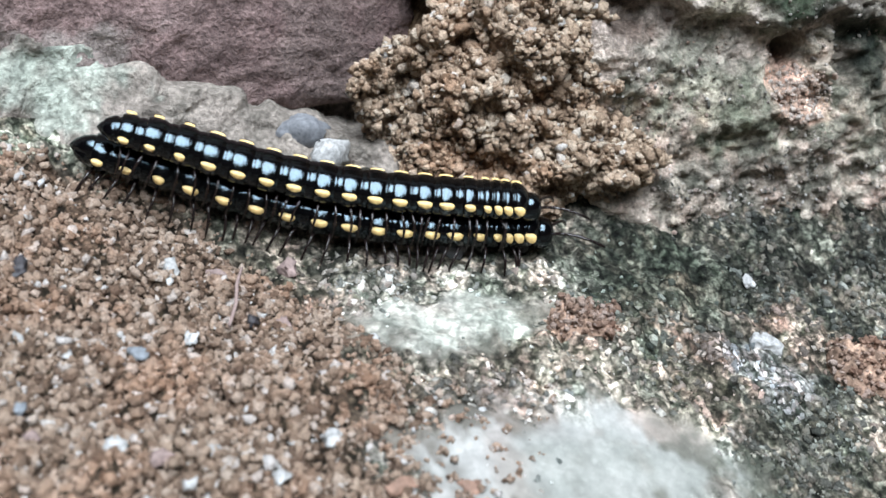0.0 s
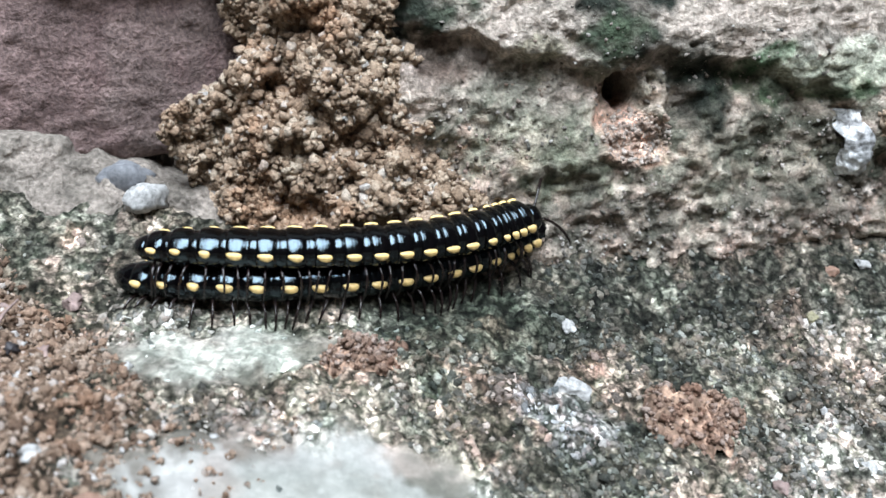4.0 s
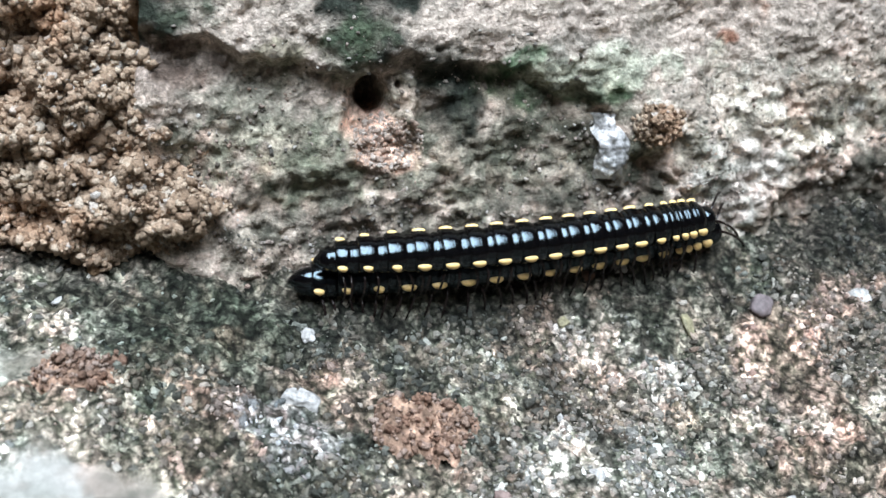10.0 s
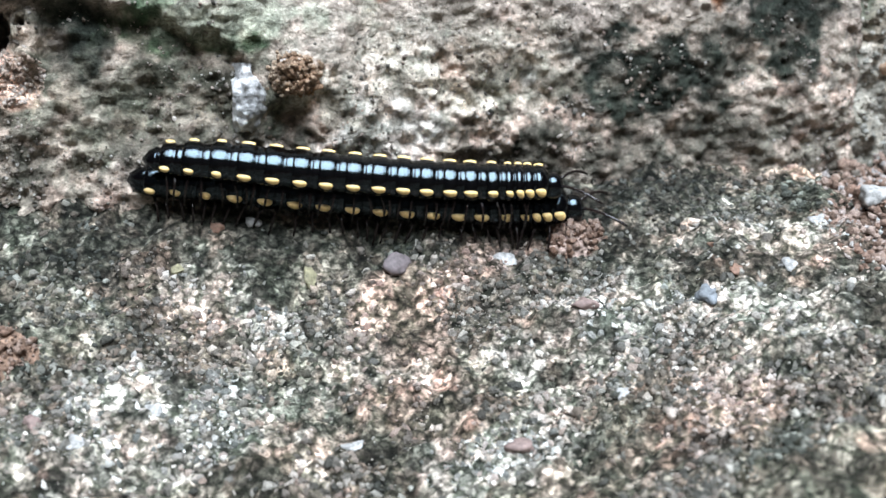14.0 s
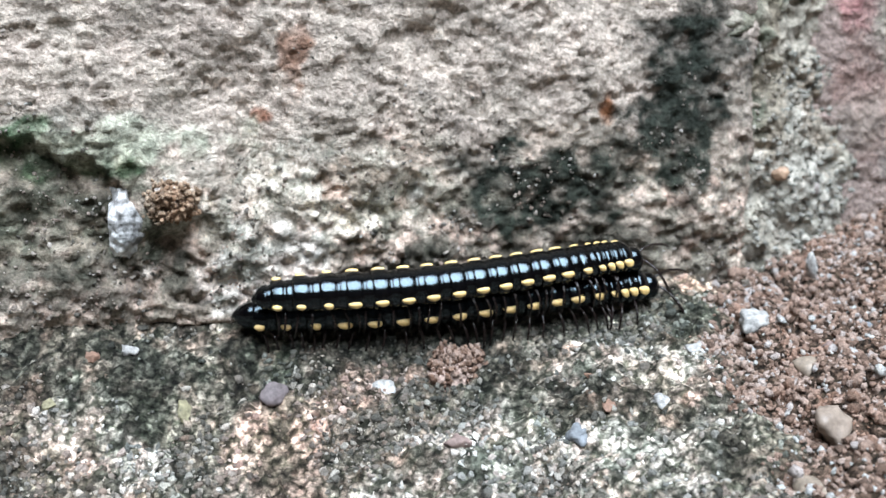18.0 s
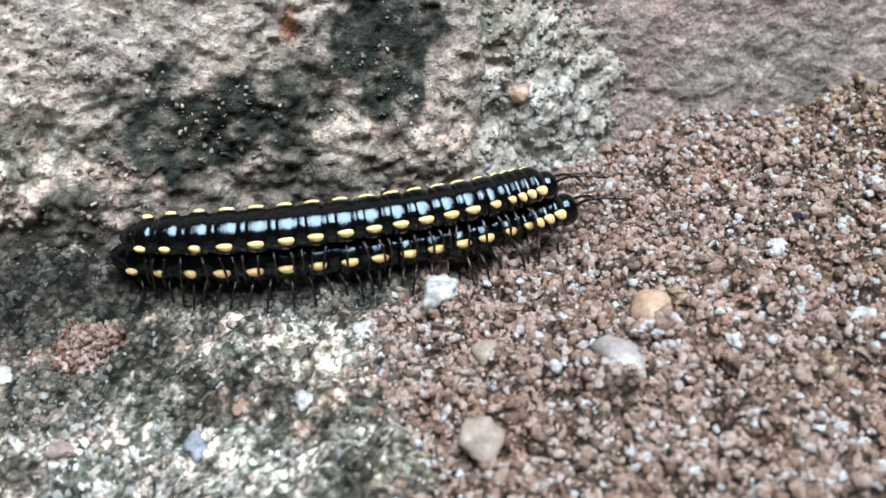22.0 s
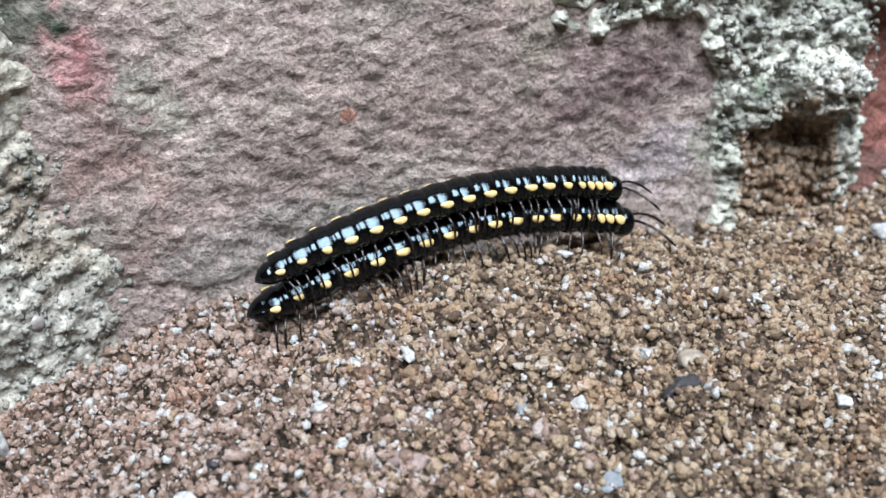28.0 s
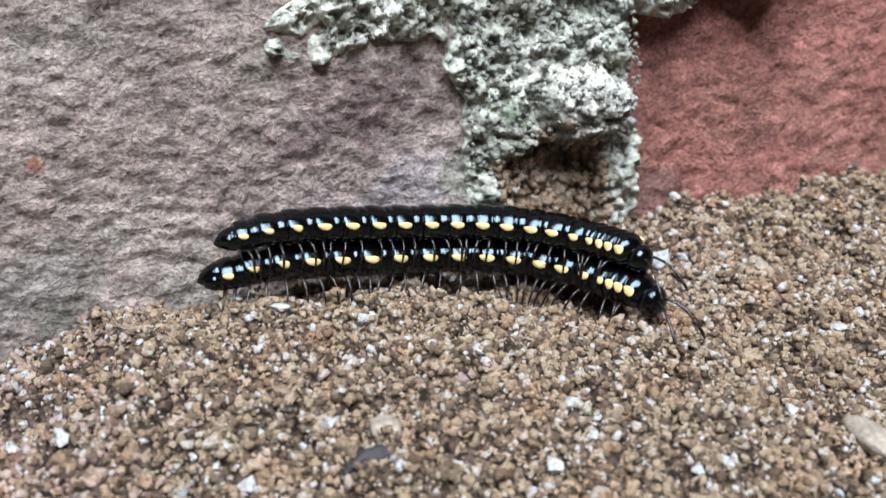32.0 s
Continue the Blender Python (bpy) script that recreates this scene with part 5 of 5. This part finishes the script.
    crawl(RIDER, upper, 0.0, 0.0)
    lower = [(t, line, float(np.clip((r[9] + 0.3) * 0.3, -1.2, 0.35))) for (t, line, _), r in zip(upper, even)]
    crawl(CARRIER, lower, -4.1, 2.3)


# ---- things that lie about ----
STONE_GREY = stone_material("grey_stone", (0.28, 0.29, 0.31))
STONE_WHITE = stone_material("white_plaster_chip", (0.6, 0.595, 0.575), vary=0.5)
STONE_RED = stone_material("brick_red_chip", (0.4, 0.24, 0.17))
STONE_YELLOW = stone_material("lichen_yellow_chip", (0.36, 0.33, 0.2), vary=0.5)
STONE_BLUE = stone_material("blue_grey_chip", (0.3, 0.33, 0.36))
STONE_ORANGE = stone_material("peach_quartz", (0.6, 0.4, 0.27), rough=0.5)
STONE_TAN = stone_material("tan_quartz", (0.45, 0.37, 0.29), rough=0.5)
STONE_BEIGE = stone_material("beige_stone", (0.46, 0.37, 0.3), rough=0.45, vary=0.2)
STONE_QUARTZ = stone_material("grey_quartz", (0.46, 0.41, 0.385), rough=0.35, vary=0.25)
STONE_PINK = stone_material("pink_stone", (0.4, 0.29, 0.26))
STONE_MAUVE = stone_material("mauve_stone", (0.24, 0.2, 0.205))
STONE_DARK = stone_material("dark_chip", (0.05, 0.045, 0.05), rough=0.6)


def lie_about():
    pebble(-3, 19, (6.5, 5, 5), STONE_GREY, "smooth blue-grey pebble lodged at the wall's foot", 0.3, name="pebble")
    pebble(-1.2, 15.6, (6.4, 4.6, 4.4), STONE_WHITE, "white lump of plaster beside a grey pebble", 0.8, name="plaster_chip", category="chip")
    pebble(10.5, 4.5, (4, 3.4, 3), STONE_GREY, "small round grey pebble on concrete", 0.2)
    pebble(100, -2.2, (3.4, 2.8, 2.0), STONE_MAUVE, "small grey-mauve pebble on concrete", 0.4)
    pebble(154.6, -29.2, (5.0, 4.6, 3.6), STONE_BEIGE, "three-cornered beige pebble at the sand's edge", 0.9, rough=0.14, facet=True)
    pebble(174.8, -20, (4.6, 4.2, 3.6), STONE_ORANGE, "rounded peach-coloured pebble on sand", 0.4, rough=0.14)
    pebble(169.2, -25.6, (3.6, 6.2, 3.0), STONE_QUARTZ, "pale translucent grey pebble on sand", 0.2, rough=0.16)
    pebble(229.8, -25.5, (3.2, 2.4, 1.8), STONE_BLUE, "blue-grey stone chip on brown sand", 0.3, name="stone_chip", rough=0.35, category="chip")
    pebble(240.5, -20, (6.0, 2.2, 1.2), STONE_DARK, "dark flat sliver of bark on the sand", 0.25, name="bark_sliver", rough=0.3, category="bark")
    pebble(173, 4, (1.8, 1.8, 4.6), STONE_WHITE, "upright white plaster splinter against the mortar", 0.2, name="plaster_chip", rough=0.3, category="chip")
    rust, earth = (0.42, 0.28, 0.205), (0.46, 0.33, 0.235)
    clod(55.8, -11.4, 5.8, 3.6, 1.8, rust, 81, "flat red-brown clod of crumbled brick on concrete", loose=MAT_CRUMB)
    clod(21, -7.5, 4.4, 2.6, 1.0, rust, 82, "small red-brown clod of crumbs on concrete", loose=MAT_CRUMB)
    clod(121, -4, 3.0, 2.2, 2.0, (0.62, 0.47, 0.41), 84, "pinkish crumb of brick on concrete", loose=MAT_CRUMB)
    clod(89.2, 20.4, 3.1, 2.9, 2.2, earth, 88, "brown clod of earth stuck to the wall", block_surface, MAT_CLAY)
    clod(84.3, 17.8, 2.0, 3.7, 1.5, (0.86, 0.87, 0.88), 89, "white smear of plaster stuck to the wall", lambda x, z: 6.6 + 0.3 * fbm(x, 0, z, 2, 2, 47), lumps=0.65)
    for x, y, z, s, mat, label in ((171.0, 9.6, 22.6, (2.2, 2, 2.2), STONE_ORANGE, "orange quartz grain set in mortar"), (177, 13.0, 20, (4, 3, 3), STONE_QUARTZ, "pale quartz grain set in mortar")):
        ob = new("wall_chip", lump_mesh("wall_chip", s, mat, int(x), 0.4))
        ob.location = (x / 1000, y / 1000, z / 1000)
        tagged(ob, label, "chip")
    straw = tube("straw", [(0, 0, 0), (0.8, 3, 0.4), (1.0, 6, 0.5), (1.6, 9, 0.3)], (0.16, 0.2, 0.2, 0.12), STONE_PINK)
    ob = tagged(new("straw", straw), "thin pale dry straw lying on the sand", "straw")
    ob.matrix_world = Matrix.Translation((-0.0155, -0.0075, (on_ground(-15, -4) + 0.5) / 1000)) @ Euler((0.25, 0, -0.1)).to_matrix().to_4x4()


lie_about()

# chips: x, y, length along the wall, length out from it (mm)
CHIPS = [
    ("quartz_chip", STONE_TAN, "rounded translucent tan quartz chip", [(148, -36, 2.9, 5.1), (159, -18, 3.8, 3.4), (243, -17, 2.9, 3), (255, -13, 2.2, 1.9), (259, -28, 2.6, 1.4), (286, -30, 3.2, 6.5), (299, 7, 3, 4.7)]),
    ("plaster_chip", STONE_WHITE, "crumbly white plaster chip", [(-30, -11, 0.9, 1.2), (-27, -20, 2.5, 2.7), (-20, 2, 1.9, 4.4), (-19, -22, 1.6, 1.6), (-19, -7, 1.2, 3.8), (-16, -3, 1.2, 1.8), (-14, -26, 2, 1.8), (-9, -22, 2.8, 2.1), (-2, -9, 1.7, 1.4), (6, -18, 1.8, 1.1), (19, 4, 1.7, 1.4), (43, -8, 4.1, 3.7)]),
    ("plaster_chip", STONE_WHITE, "crumbly white plaster chip", [(45, -1, 1.9, 2.1), (52, -10, 1.9, 1.9), (66, -21, 2.5, 1.9), (71, -11, 1.1, 1.2), (73, -17, 2.1, 2.2), (84, 4, 2.7, 2.2), (92, -23, 2.3, 1.9), (112, -3, 4, 2.5), (118, -27, 1.8, 1.8), (141, -18, 2.3, 2.1), (148, -12, 3.4, 2.9)]),
    ("plaster_chip", STONE_WHITE, "crumbly white plaster chip", [(156, -11, 5.4, 3.9), (166, -19, 1.3, 1.6), (173, -23, 3.1, 2.3), (180, -27, 1.8, 2.8), (191, -15, 2.6, 2.8), (193, -27, 3.6, 2.9), (204, -32, 2.3, 2.3), (206, -16, 1.6, 1.7), (210, -5, 2.1, 2), (215, -9, 1.4, 1.8), (216, -5, 1.4, 2.1), (221, -34, 2.2, 2.4)]),
    ("plaster_chip", STONE_WHITE, "crumbly white plaster chip", [(222, 0, 2.7, 1.8), (230, -18, 2.1, 1.9), (238, -16, 1.9, 1.7), (238, 5, 2.7, 1.7), (243, -21, 2.1, 1.8), (254, -25, 2.3, 1.5), (257, -23, 2.4, 2.6), (261, -23, 1.1, 1.2), (271, -30, 1.1, 1.9), (281, -25, 1.5, 1.4), (284, -24, 1.5, 2.2), (295, 20, 1.7, 2)]),
    ("plaster_chip", STONE_WHITE, "crumbly white plaster chip", [(298, -10, 2.5, 1.9), (286, 9.5, 4.2, 3.2), (290.5, 10, 2.4, 2), (285.5, 6.5, 2.6, 2), (244, -14, 2.2, 1.6), (205, -11, 1.9, 1.6), (237, -9, 1.7, 1.5), (262, -17, 2.0, 1.6), (233, -30, 2.4, 1.9)]),
    ("stone_chip", STONE_BLUE, "small blue-grey stone chip", [(-34, -16, 1.1, 1.3), (-24, -9, 1.6, 1.6), (131, -19, 2.1, 2.8), (171, -12, 2.5, 2), (201, -22, 1.6, 2.7), (224, -17, 1.6, 1.4)]),
    ("stone_chip", STONE_PINK, "pale pinkish stone chip", [(-33, -19, 1.6, 1.9), (-23, -22, 2.6, 1.8), (-15, 4, 2.9, 1.6), (-10, -6, 1.4, 3.1), (-8, 3, 2.4, 3.1), (62, -19, 2, 2.5), (107, -29, 2.8, 2.8), (119, -14, 2.8, 2.8), (160, -8, 2.3, 3.3), (163, -16, 2.2, 2.4), (212, -20, 4.6, 2.9), (252, -13, 1.7, 1.5)]),
    ("stone_chip", STONE_DARK, "small dark grey stone chip", [(-34, 1, 1.5, 2.2), (-13, -5, 1.7, 1.8), (84, -14, 2.7, 3), (194, -14, 1.7, 1.7)]),
    ("brick_chip", STONE_RED, "small red-brown brick chip", [(-4, -27, 3.1, 1.8), (2, -27, 2.5, 2.1), (80, 4, 2.3, 1.9), (135, -17, 1.9, 2.1), (135, -12, 1, 1.5), (314, 17, 3, 2.3)]),
    ("stone_chip", STONE_YELLOW, "small yellowish lichen-stained stone chip", [(75, 0, 1.7, 1.9), (90, -3, 1.9, 3.2)]),
]


def scatter_chips():
    for name, mat, words, places in CHIPS:
        for x, y, w, d in places:
            on = "brown sand" if x > 152 or x < -3 else "grey concrete"
            low = on == "grey concrete"
            pebble(x, y, (w, d, 0.6 * min(w, d) + 0.2), mat, words + " on " + on, 0.3 * math.sin(x), name=name, rough=0.5 if mat is not STONE_TAN else 0.2, sink=0.6 if low else 0.34, category="chip", round_off=mat in (STONE_TAN, STONE_BLUE))


scatter_chips()


motions()
